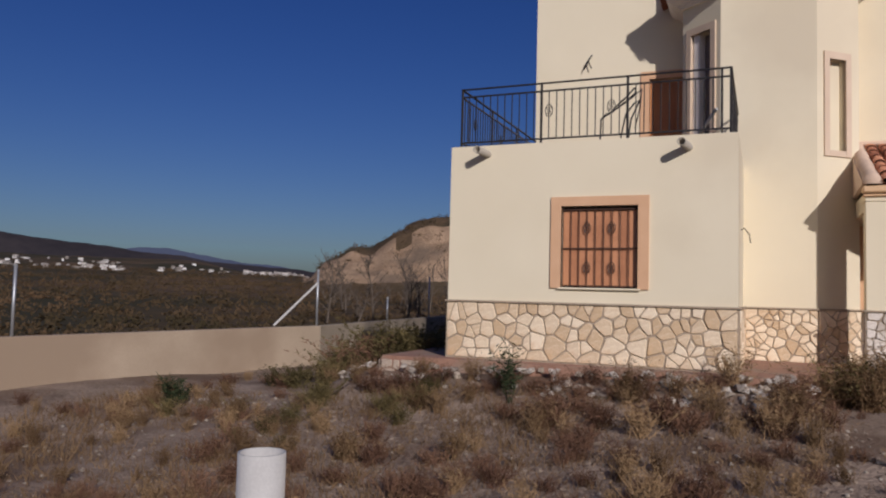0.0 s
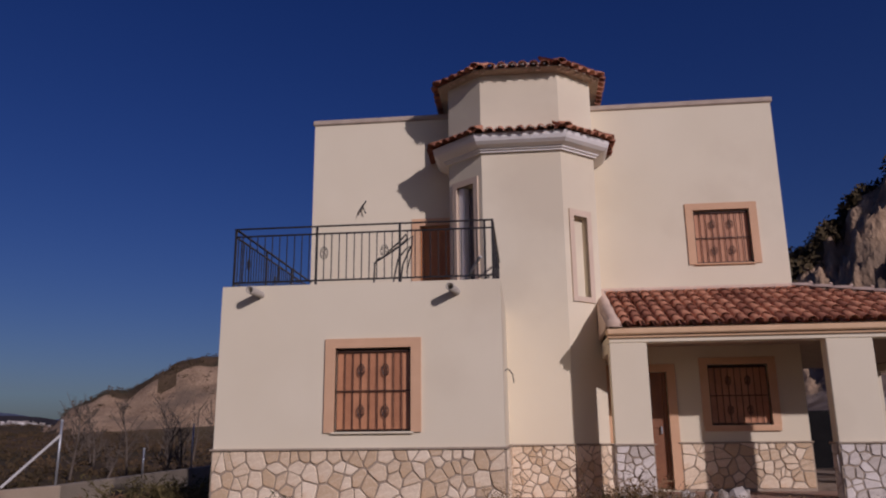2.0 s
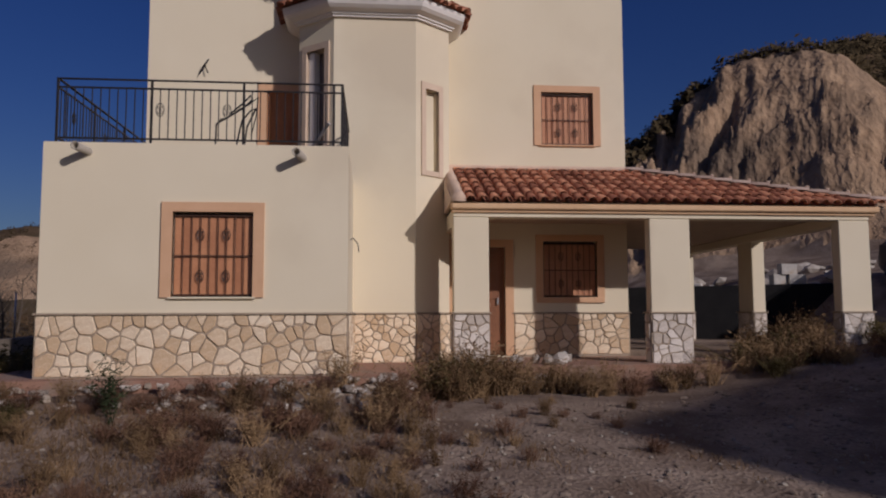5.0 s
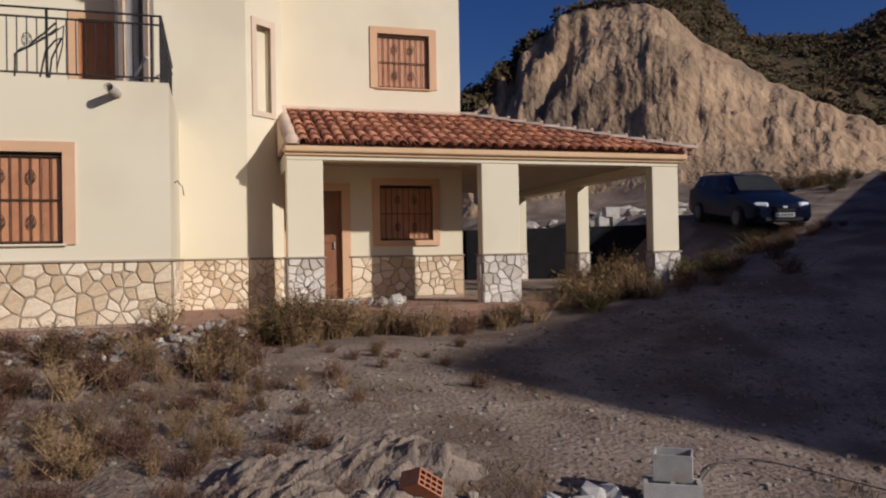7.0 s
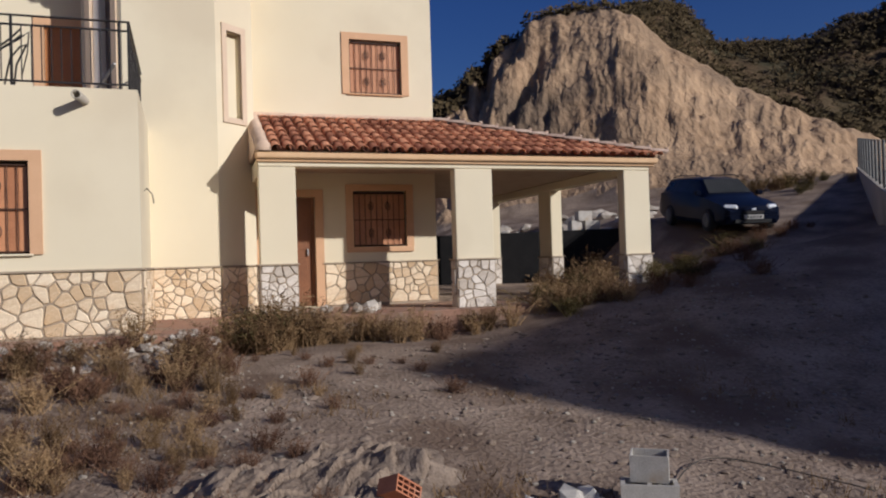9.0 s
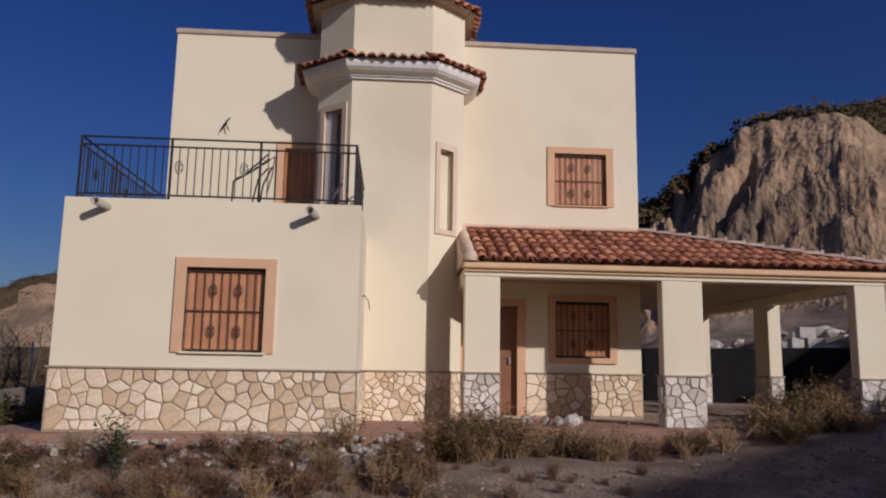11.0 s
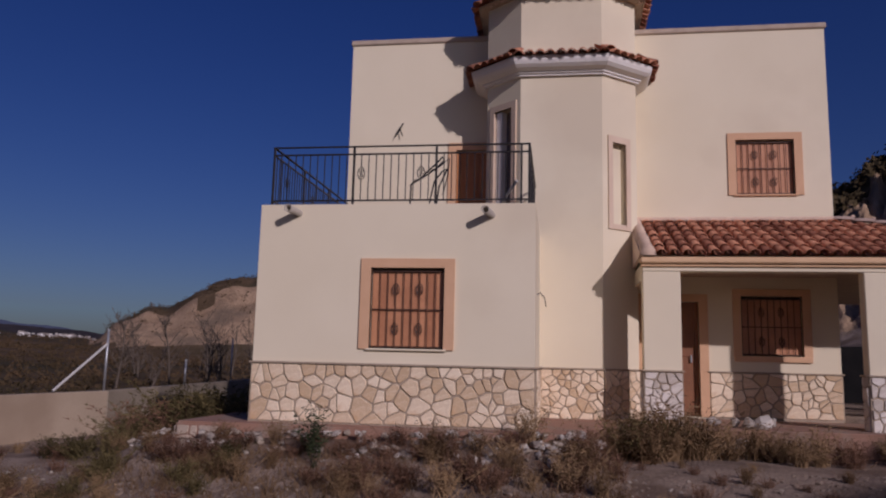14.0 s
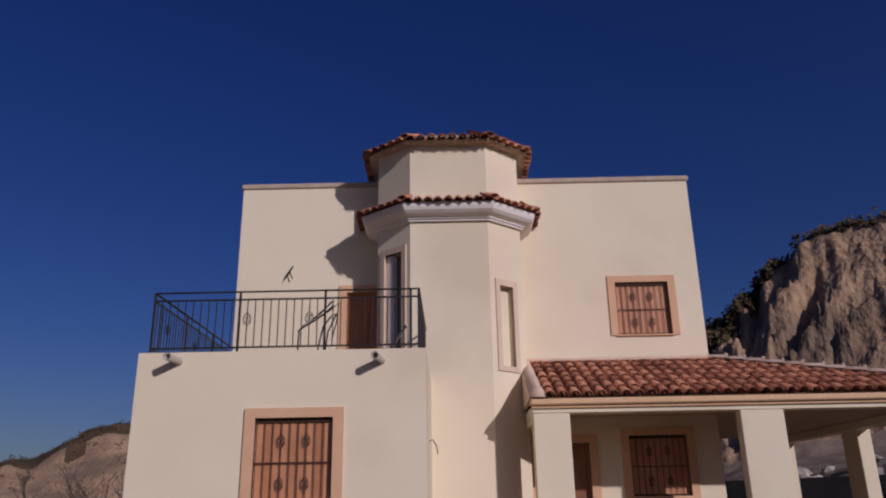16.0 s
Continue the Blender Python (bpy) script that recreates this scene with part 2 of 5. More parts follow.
def land(x, y):
    """Height and kind of ground (0 yard, 1 valley, 2 cut earth, 3 overgrown hill) at a place."""
    r, az = math.hypot(x, y), math.degrees(math.atan2(x, y))
    z, kind = yard(x, y), 0
    n1 = noise.fractal((x * 0.35, y * 0.35, 0.3), 0.9, 2.1, 4)
    z += 0.05 * n1 * smooth(r / 3) + 0.018 * noise.noise((x * 2.3, y * 2.3, 5)) * smooth((14 - r) / 5)
    z += 0.09 * math.exp(-((x - 1.15) / 0.8) ** 2 - ((y - 5.75) / 0.5) ** 2)
    if abs(az) > 88:
        return z if r < 40 else z + (r - 40) * 0.002, 0 if r < 60 else 1
    left = smooth((-6 - az) / 8)
    out = smooth((r - 17) / 6)
    if left > 0 and r > 14:
        vz = 0.35 + 0.0235 * max(0.0, min(r, 560) - 18) + 1.3 * noise.fractal((x * 0.012, y * 0.012, 7), 0.8, 2, 4) * smooth((r - 30) / 90)
        vz += 0.032 * max(0.0, min(r, 620) - 300) * smooth((-36 - az) / 6)
        z = z + (vz - z) * left * out
        if out > 0.5 and (x < -9.3 or r > 26):
            kind = 1
        # the bluff behind the yard wall
        m = smooth((az + 33.8) / 2.5) * smooth((r - 86) / 28)
        if m > 0:
            top = 2 + 116 * math.tan(radians(float(np.interp(az, BLUFF_AZ, BLUFF_EL)) + 0.25 * noise.noise((az * 0.8, 3, 1))))
            rough = noise.fractal((x * 0.06, y * 0.06, z * 0.1), 0.7, 2, 4)
            z = z + (top - z) * m * (1 - 0.1 * abs(rough)) + rough * 1.2 * m
            if m > 0.12:
                kind = 2 if m < 0.84 + 0.15 * rough - 0.25 * smooth((-28 - az) / 2) * rough else 3
    if az > -2:
        m = smooth((az + 2) / 8) * smooth((88 - az) / 12)
        base = 37 + 2.0 * noise.noise((az * 0.12, 1, 1)) + 4 * smooth((az - 40) / 15) + 1.5 * smooth((29 - az) / 7)
        crest = base + 11
        if r > 24:
            z = z + (min(z, 4.2 + 0.02 * r) - z) * smooth((r - 24) / 6)
        if r > base - 3:
            gully = 0.26 * noise.fractal((az * 0.33 + r * 0.10, r * 0.10, 2), 0.9, 2.3, 6) + 0.35 * noise.fractal((x * 0.3, y * 0.3, z), 0.9, 2.2, 4)
            ledge = noise.fractal((x * 0.16, y * 0.16, 9), 0.8, 2.1, 4)
            cz = 2 + crest * math.tan(radians(float(np.interp(az, CREST_AZ, CREST_EL)) + 0.35 * noise.noise((az * 1.1, 0, 4))))
            s = (r - base - 0.14 * gully) / (crest - base)
            s = (r - base) / (crest - base) + (s - (r - base) / (crest - base)) * (1 - 0.8 * smooth((r - base) / (crest - base)))
            p = smooth(s) ** 0.8 if s > 0 else 0.0
            p = min(1.0, max(0.0, p + 0.024 * math.sin(p * 30 + 5 * ledge - az * 0.8) * smooth(p * 4) * smooth((1 - p) * 4)))
            z0 = z
            rugged = 1.0 + 0.6 * smooth((30 - az) / 6)
            zc = z + (cz - z) * p
            crag = noise.fractal((x * 0.6, y * 0.6, zc * 0.55), 0.7, 2.2, 5)
            # fine rills down the face, and slanting clefts on the crumbling flank
            rill = abs(noise.fractal((az * 1.3 + 0.55 * zc, zc * 0.30, 5), 0.7, 2.2, 5))
            slant = (az - 20) * 0.42 - zc * 0.20
            cleft = smooth(1 - abs(noise.noise((slant, zc * 0.07 + az * 0.08, 8))) * 4.5) * smooth((28.5 - az) / 4)
            z = z + (cz - z) * p * m + (0.4 * ledge + 0.2 * gully + 0.6 * crag - 0.20 * rill - 1.5 * cleft) * rugged * (1 - 0.7 * smooth((s - 0.55) / 0.35)) * m * smooth(s * 2) * smooth((1.4 - s) * 2)
            if p > 0.03 and m > 0.2:
                kind = 2
            if r > crest:
                hz = 2 + 86 * math.tan(radians(float(np.interp(az, BACK_AZ, BACK_EL)) + 0.5 * noise.noise((az * 0.5, 2, 6))))
                q = smooth((r - crest) / (86 - crest))
                z = z + (hz - z) * q * m
                kind = 3
            elif kind == 2 and s > 1.0 + 0.15 * ledge:
                kind = 3
            edge = noise.noise((x * 0.09, y * 0.09, 12))
            if kind == 2 and s > 0.55 + 0.45 * (az - 18) / 8 + 0.25 * edge:
                kind = 3
            if kind == 2 and az > 50 + 3 * edge:
                kind = 3
    return z, kind


def build_ground():
    azs = [-180 + 2.0 * i for i in range(59)] + [-62 + 0.3 * i for i in range(248)] + [12.4 + 0.14 * i for i in range(345)]
    azs = [a for a in azs if a <= 60.6] + [64 + 2.0 * i for i in range(58)]
    rings, r = [], 0.6
    while r < 3200:
        rings.append(r)
        r *= 1.011 if 34 < r < 52 else 1.032 if r < 130 else 1.10
    verts, kinds = [], []
    for r in rings:
        for a in azs:
            x, y = r * math.sin(radians(a)), r * math.cos(radians(a))
            z, k = land(x, y)
            verts.append((x, y, z))
            kinds.append(k)
    n, faces, mats = len(azs), [], []
    for i in range(len(rings) - 1):
        for j in range(n):
            a, b = i * n + j, i * n + (j + 1) % n
            faces.append((a, b, b + n, a + n))
            mats.append(kinds[a])
    faces.append(tuple(range(n))[::-1])
    mats.append(0)
    me = bpy.data.meshes.new("ground")
    me.from_pydata(verts, [], faces)
    for m in (DIRT, SCRUB, CLIFF, HILLVEG):
        me.materials.append(m)
    me.polygons.foreach_set("material_index", mats)
    me.polygons.foreach_set("use_smooth", [True] * len(faces))
    me.validate()
    me.flip_normals()
    return tagged(new("ground", me), "dry sandy yard running out to scrub valley and cut hillside", "ground", kind="structure")


build_ground()


def far_range(name, radius, azs, els, wobble, label):
    bm = bmesh.new()
    row = []
    for i in range(241):
        a = azs[0] + (azs[-1] - azs[0]) * i / 240
        el = float(np.interp(a, azs, els)) + wobble * noise.fractal((a * 0.22, radius, 1), 0.9, 2, 5)
        x, y = math.sin(radians(a)), math.cos(radians(a))
        top = 2 + radius * math.tan(radians(max(el, 0.2)))
        row.append([bm.verts.new((x * (radius + d), y * (radius + d), z)) for d, z in ((-radius * 0.12, 0), (0, top), (radius * 0.2, top * 0.7))])
    for a, b in zip(row, row[1:]):
        for k in range(2):
            bm.faces.new((a[k], b[k], b[k + 1], a[k + 1]))
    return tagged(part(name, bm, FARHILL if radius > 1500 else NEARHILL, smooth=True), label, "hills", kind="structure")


far_range("backdrop_hills", 900, (-95, -70, -56, -53, -46, -40, -35, -30), (3.4, 3.8, 3.6, 3.3, 2.6, 2.0, 1.6, 1.1), 0.20, "dark rounded hills beyond the town, tinted with haze")
far_range("backdrop_mountains", 2400, (-75, -48, -44, -41, -37, -33, -28, -20), (2.0, 2.4, 2.75, 2.45, 1.9, 1.5, 1.2, 1.0), 0.25, "distant mountain range tinted pale blue with haze")

# ---- house ----
house = thing("house", "two-storey cream stucco villa with stone plinth and octagonal tower", "house", at=(0, 15.2, 1.1))


def h(ob):
    """Keep an object where it was built, as a part of the house."""
    ob.parent = house
    ob.matrix_parent_inverse = Matrix.Translation(house.location).inverted()
    return ob


Z0, PT = 1.0, 2.0
FX0, FX1, FY = -4.22, -0.05, 11.0
UX0, UX1, UY = -4.09, 5.44, 15.2
h(wall("terrace_front_wall", (FX0, FY), (FX1, FY), Z0, 4.36, [(FX0 * -1 - 2.46, FX0 * -1 - 1.36, 2.22, 3.40)]))
h(wall("terrace_side_wall", (FX0, UY), (FX0, FY + 0.25), Z0, 4.36))
h(wall("terrace_side_wall", (FX1, FY + 0.25), (FX1, 14.0), Z0, 4.36))
bm = bmesh.new()
box(bm, (FX0 + 0.25, FY + 0.25, 3.85), (FX1 - 0.25, UY, 4.1))
h(part("terrace_floor", bm, FLOORTILE, None, "red tiled terrace floor"))
h(wall("upper_front_wall", (UX0, UY), (UX1, UY), Z0, 8.73,
       [(-1.80 - UX0, -0.90 - UX0, 4.1, 6.38), (3.70 - UX0, 4.78 - UX0, 5.39, 6.485), (1.9 - UX0, 2.93 - UX0, 1.15, 3.30), (3.70 - UX0, 4.80 - UX0, 2.30, 3.42)], 0.3))
h(wall("side_wall", (UX1, UY + 0.3), (UX1, 22.5), Z0, 8.73))
h(wall("side_wall", (UX0, 22.5), (UX0, UY + 0.3), Z0, 8.73))
h(wall("back_wall", (UX1, 22.75), (UX0, 22.75), Z0, 8.73))
bm = bmesh.new()
box(bm, (UX0 + 0.25, UY + 0.3, 8.2), (UX1 - 0.25, 22.5, 8.4))
box(bm, (UX0 + 0.25, UY + 0.3, 3.8), (UX1 - 0.25, 22.5, 4.05))
h(part("roof_slab", bm, CONCRETE))
bm = bmesh.new()
for a, b in (((UX0 - 0.04, UY - 0.04, 8.73), (UX1 + 0.04, UY + 0.30, 8.845)), ((UX0 - 0.04, UY + 0.302, 8.73), (UX0 + 0.28, 22.8, 8.845)), ((UX1 - 0.28, UY + 0.302, 8.73), (UX1 + 0.04, 22.8, 8.845))):
    box(bm, a, b)
soft(bm, 0.02)
h(part("coping", bm, COPING, None, "weathered brown parapet coping"))

# tower: three sides of an octagon up to the roof, whole above it
TC, TF = 0.325, 13.92


def tz(z):
    return 2.05 + (z - 2.05) * 1.0085



TOWER = [(TC - 0.755, TF), (TC + 0.75, TF), (TC + 1.415, 14.49), (TC + 1.43, 16.2), (TC + 0.75, 17.25), (TC - 0.755, 17.25), (TC - 1.45, 16.2), (TC - 1.435, 14.49)]


def ring(d):
    """The tower's outline, pushed out by d."""
    out, n = [], len(TOWER)
    for i in range(n):
        p, q, r = (Vector(TOWER[k % n]) for k in (i - 1, i, i + 1))
        a, b = (q - p).normalized(), (r - q).normalized()
        na, nb = Vector((a.y, -a.x)), Vector((b.y, -b.x))
        out.append(tuple(q + (na + nb) * (d / (1 + na.dot(nb)))))
    return out


DIAG = math.hypot(0.67, 0.57)
h(wall("tower_front", TOWER[0], TOWER[1], Z0, tz(9.0), thick=0.2))
h(wall("tower_face", TOWER[1], TOWER[2], Z0, tz(9.0), [(DIAG * 0.27, DIAG * 0.66, 4.62, 6.16)], 0.2))
h(wall("tower_face", TOWER[7], TOWER[0], Z0, tz(9.0), [(DIAG * 0.25, DIAG * 0.77, 4.1, 6.87)], 0.2))
for i in (2, 3, 4, 5, 6):
    h(wall("tower_face", TOWER[i], TOWER[i + 1], Z0 if i in (2, 6) else 8.0, tz(9.0), thick=0.2))


def band(name, d0, d1, z0, z1, mat, faces=(6, 7, 0, 1, 2), steps=None):
    """A moulding round the tower, by profile steps (d, z) from the bottom."""
    steps = steps or [(0.0, z0), (d0, z0), (d1, z1), (0.0, z1)]
    bm = bmesh.new()
    loops = [ring(d) for d, _ in steps]
    v = {}
    for k, (d, z) in enumerate(steps):
        for i in range(8):
            v[k, i] = bm.verts.new((*loops[k][i], z))
    for i in faces:
        for k in range(len(steps) - 1):
            bm.faces.new((v[k, i], v[k, (i + 1) % 8], v[k + 1, (i + 1) % 8], v[k + 1, i]))
    bmesh.ops.delete(bm, geom=[x for x in bm.verts if not x.link_faces], context="VERTS")
    return h(part(name, bm, mat))


band("cornice", 0, 0, 0, 0, WHITE, steps=[(d, tz(z)) for d, z in ((0.0, 7.37), (0.06, 7.37), (0.06, 7.40), (0.10, 7.41), (0.10, 7.44), (0.15, 7.455), (0.21, 7.48), (0.27, 7.53), (0.30, 7.59), (0.315, 7.66), (0.0, 7.66))])
ALL8 = tuple(range(8))
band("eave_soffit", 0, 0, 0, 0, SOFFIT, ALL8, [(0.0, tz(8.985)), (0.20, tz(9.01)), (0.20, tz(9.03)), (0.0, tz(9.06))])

# ---- porch ----
CY = 13.15
COLS = ((1.675, 2.29), (5.145, 5.875), (8.66, 9.24))
for a, b in COLS:
    h(part("porch_column", boxed((a, CY, 0.9), (b, CY + 0.24, 3.635), 0.012), STUCCO))
for x, y in ((9.0, 17.0), (8.83, 20.5)):
    h(part("porch_column", boxed((x, y, 0.9), (x + 0.3, y + 0.68, 3.615), 0.012), STUCCO))
h(part("porch_beam", boxed((1.675, CY - 0.004, 3.64), (9.24, CY + 0.304, 3.78), 0.008), STUCCO))
h(part("porch_beam", boxed((8.94, CY + 0.306, 3.60), (9.24, 21.2, 3.78), 0.008), STUCCO))
h(part("porch_beam", boxed((1.675, CY + 0.306, 3.5), (1.925, UY - 0.004, 3.78), 0.008), STUCCO))
h(part("porch_fascia", boxed((1.65, 13.10, 3.715), (9.34, CY + 0.1, 3.759), 0.008), CREAM_PEACH, None, "peach painted eaves moulding"))
h(part("porch_fascia", boxed((1.635, 13.04, 3.764), (9.40, CY + 0.1, 3.87), 0.022), CREAM_PEACH, None, "peach painted eaves moulding"))
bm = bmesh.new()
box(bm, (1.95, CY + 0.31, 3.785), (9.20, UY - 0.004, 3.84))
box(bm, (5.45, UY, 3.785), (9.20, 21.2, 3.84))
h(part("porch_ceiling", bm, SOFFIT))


# ---- stone plinth ----
def clip(poly, px, py, nx, ny):
    """The part of a polygon on the side of a line that its normal points away from."""
    out = []
    for i, a in enumerate(poly):
        b = poly[(i + 1) % len(poly)]
        da, db = (a[0] - px) * nx + (a[1] - py) * ny, (b[0] - px) * nx + (b[1] - py) * ny
        if da <= 0:
            out.append(a)
        if da * db < 0:
            f = da / (da - db)
            out.append((a[0] + (b[0] - a[0]) * f, a[1] + (b[1] - a[1]) * f))
    return out


def round_off(poly):
    out = []
    for i, a in enumerate(poly):
        b = poly[(i + 1) % len(poly)]
        out += [(a[0] * 0.9 + b[0] * 0.1, a[1] * 0.9 + b[1] * 0.1), (a[0] * 0.1 + b[0] * 0.9, a[1] * 0.1 + b[1] * 0.9)]
    return out


def stones(parent, m, s0, s1, z0, z1, size, rnd, mat):
    """Irregular flat stones set with wide joints, each an object of its own."""
    nx, nz = max(1, round((s1 - s0) / size)), max(1, round((z1 - z0) / (size * 0.80)))
    dx, dz = (s1 - s0) / nx, (z1 - z0) / nz
    seeds = [(s0 + (i + 0.5 + 0.25 * (k % 2) - 0.12 + rnd.uniform(-0.48, 0.48)) * dx, z0 + (k + 0.5 + rnd.uniform(-0.46, 0.46)) * dz) for i in range(nx) for k in range(nz)]
    seeds = [p for p in seeds if rnd.random() > 0.16] + [(rnd.uniform(s0, s1), rnd.uniform(z0, z1)) for _ in range(round(nx * nz * 0.12))]
    for a in seeds:
        poly = [(s0, z0), (s1, z0), (s1, z1), (s0, z1)]
        for b in seeds:
            if b is not a and abs(b[0] - a[0]) < 3 * dx and abs(b[1] - a[1]) < 3 * dz:
                poly = clip(poly, (a[0] + b[0]) / 2, (a[1] + b[1]) / 2, b[0] - a[0], b[1] - a[1])
        if len(poly) < 3:
            continue
        cx, cz = sum(p[0] for p in poly) / len(poly), sum(p[1] for p in poly) / len(poly)

        def inset(ps, d):
            return [(x + (cx - x) * min(0.5, d / max(0.02, math.hypot(cx - x, cz - z))), z + (cz - z) * min(0.5, d / max(0.02, math.hypot(cx - x, cz - z)))) for x, z in ps]

        lo = round_off(inset(poly, rnd.uniform(0.007, 0.017)))
        hi = inset(lo, 0.012)
        deep = rnd.uniform(0.012, 0.026)
        bm = bmesh.new()
        tilt = [rnd.uniform(-0.05, 0.05) for _ in range(2)]
        a_, b_ = [bm.verts.new((x - cx, -0.005, z - cz)) for x, z in lo], [bm.verts.new((x - cx, -deep + tilt[0] * (x - cx) + tilt[1] * (z - cz), z - cz)) for x, z in hi]
        for i in range(len(lo)):
            j = (i + 1) % len(lo)
            bm.faces.new((a_[i], a_[j], b_[j], b_[i]))
        bm.faces.new(b_)
        ob = part("stone", bm, mat, parent)
        ob.matrix_parent_inverse = parent.matrix_world.inverted()
        ob.matrix_world = m @ Matrix.Translation((cx, 0, cz))


def plinth(p0, p1, z0, size, seed, z1=PT, s0=0.0, s1=None, mat=STONE):
    """A mortar bed with a thin cap along its top, set with stones."""
    length = (Vector(p1) - Vector(p0)).length if s1 is None else s1
    m = plane_of(p0, p1)
    bm = bmesh.new()
    box(bm, (s0 - 0.01, -0.02, z0 - 0.14), (length + 0.01, 0.04, z1 - 0.03))
    box(bm, (s0 - 0.03, -0.055, z1 - 0.026), (length + 0.03, 0.04, z1))
    bm.transform(m)
    ob = h(part("plinth", bm, MORTAR, None, "cream field stones set in grey mortar"))
    bpy.context.view_layer.update()
    stones(ob, m @ Matrix.Translation((0, -0.02, 0)), s0, length, z0, z1 - 0.03, size, random.Random(seed), mat)


# ---- windows and doors ----
GRILLE = material("brown_black_iron", (0.060, 0.030, 0.018), (0.100, 0.052, 0.032), 20, 120, 0.55, 0.2, bump=0.1, dist=0.002)
def at_house(ob, parent):
    ob.parent = parent
    ob.matrix_parent_inverse = parent.matrix_world.inverted()
    return ob


def bars(parent, name, m, items, mat, label=""):
    """Upright or level boxes in a wall's frame, each an object of its own."""
    for a, b in items:
        at_house(part(name, boxed(a, b, 0.003, m), mat, None, label), parent)


def surround(m, s0, s1, z0, z1, w=0.15, top=0.135, foot=None, name="window", label="peach painted window surround"):
    bm = bmesh.new()
    foot = z0 if foot is None else foot
    way = ((s0 - w, foot), (s0, foot), (s0, z1), (s1, z1), (s1, foot), (s1 + w, foot), (s1 + w, z1 + top), (s0 - w, z1 + top))
    near, deep = [[bm.verts.new((x, y, z)) for x, z in way] for y in (-0.03, 0.05)]
    for i in range(8):
        j = (i + 1) % 8
        bm.faces.new((near[i], deep[i], deep[j], near[j]))
    for q in ((0, 1, 2, 7), (2, 3, 6, 7), (3, 4, 5, 6)):
        bm.faces.new([near[i] for i in q])
        bm.faces.new([deep[i] for i in q[::-1]])
    bmesh.ops.recalc_face_normals(bm, faces=bm.faces[:])
    bm.transform(m)
    ob = h(part(name, bm, PEACH, None, label))
    bpy.context.view_layer.update()
    return ob


def rosette(r=0.065):
    """An upright oval ring round four small scrolls and a knob."""
    bm = bmesh.new()
    ring_pts = [(r * 0.8 * math.cos(2 * math.pi * k / 14), 0, r * 1.35 * math.sin(2 * math.pi * k / 14)) for k in range(15)]
    tube(bm, ring_pts, 0.0065, 5)
    for k in range(4):
        a = k * math.pi / 2 + math.pi / 4
        pts = [(0.8 * math.cos(a + d) * q, 0, 1.3 * math.sin(a + d) * q) for d, q in ((0, 0.008), (0.5, r * 0.55), (0.1, r * 0.85), (-0.4, r * 0.6))]
        tube(bm, pts, 0.006, 5)
    bmesh.ops.create_uvsphere(bm, u_segments=8, v_segments=6, radius=0.014)
    return bm


def grille_window(p0, p1, s0, s1, z0, z1, sill=True):
    """A closed board shutter set back behind an iron grille."""
    m = plane_of(p0, p1)
    win = surround(m, s0, s1, z0, z1, foot=z0 - 0.01)
    w = s1 - s0
    at_house(part("sill", boxed((s0 - (0.04 if sill else 0.14), -0.05, z0 - (0.03 if sill else 0.11)), (s1 + (0.04 if sill else 0.14), 0.12, z0 - 0.002), 0.006, m), STUCCO if z1 - z0 > 1.15 else PEACH, None, "thin cream sill" if z1 - z0 > 1.15 else "peach painted sill"), win)
    # dark sheet across the opening stands in for shade between the slats
    at_house(part("dark_backing", boxed((s0 + 0.002, 0.13, z0), (s1 - 0.002, 0.16, z1), 0.004, m), DARKIN), win)
    n = 9
    step = (w - 0.02) / n
    bars(win, "slat", m, [((s0 + 0.01 + i * step + 0.0015, 0.07, z0 + 0.02), (s0 + 0.01 + (i + 1) * step - 0.0015, 0.129, z1 - 0.06)) for i in range(n)], WOOD)
    bars(win, "grille_bar", m, [((s0 + 0.02 + i * (w - 0.04) / n - 0.006, 0.032, z0 + 0.02), (s0 + 0.02 + i * (w - 0.04) / n + 0.006, 0.044, z1 - 0.03)) for i in range(n + 1)], GRILLE)
    mid = (z0 + z1) / 2 - 0.02
    bars(win, "grille_rail", m, [((s0 + 0.004, 0.028, z - 0.008), (s1 - 0.004, 0.046, z + 0.008)) for z in (z0 + 0.03, mid, z1 - 0.05)], GRILLE)
    for i in (3, 6):
        for z in ((z0 + mid) / 2, (mid + z1) / 2 - 0.01):
            ob = part("rosette", rosette(0.062), GRILLE)
            ob.matrix_world = m @ Matrix.Translation((s0 + 0.02 + i * (w - 0.04) / n, 0.034, z))
            at_house(ob, win)


grille_window((FX0, FY), (FX1, FY), -2.46 - FX0, -1.36 - FX0, 2.22, 3.40)
grille_window((UX0, UY), (UX1, UY), 3.70 - UX0, 4.78 - UX0, 5.39, 6.485)
grille_window((UX0, UY), (UX1, UY), 3.70 - UX0, 4.80 - UX0, 2.30, 3.42, False)


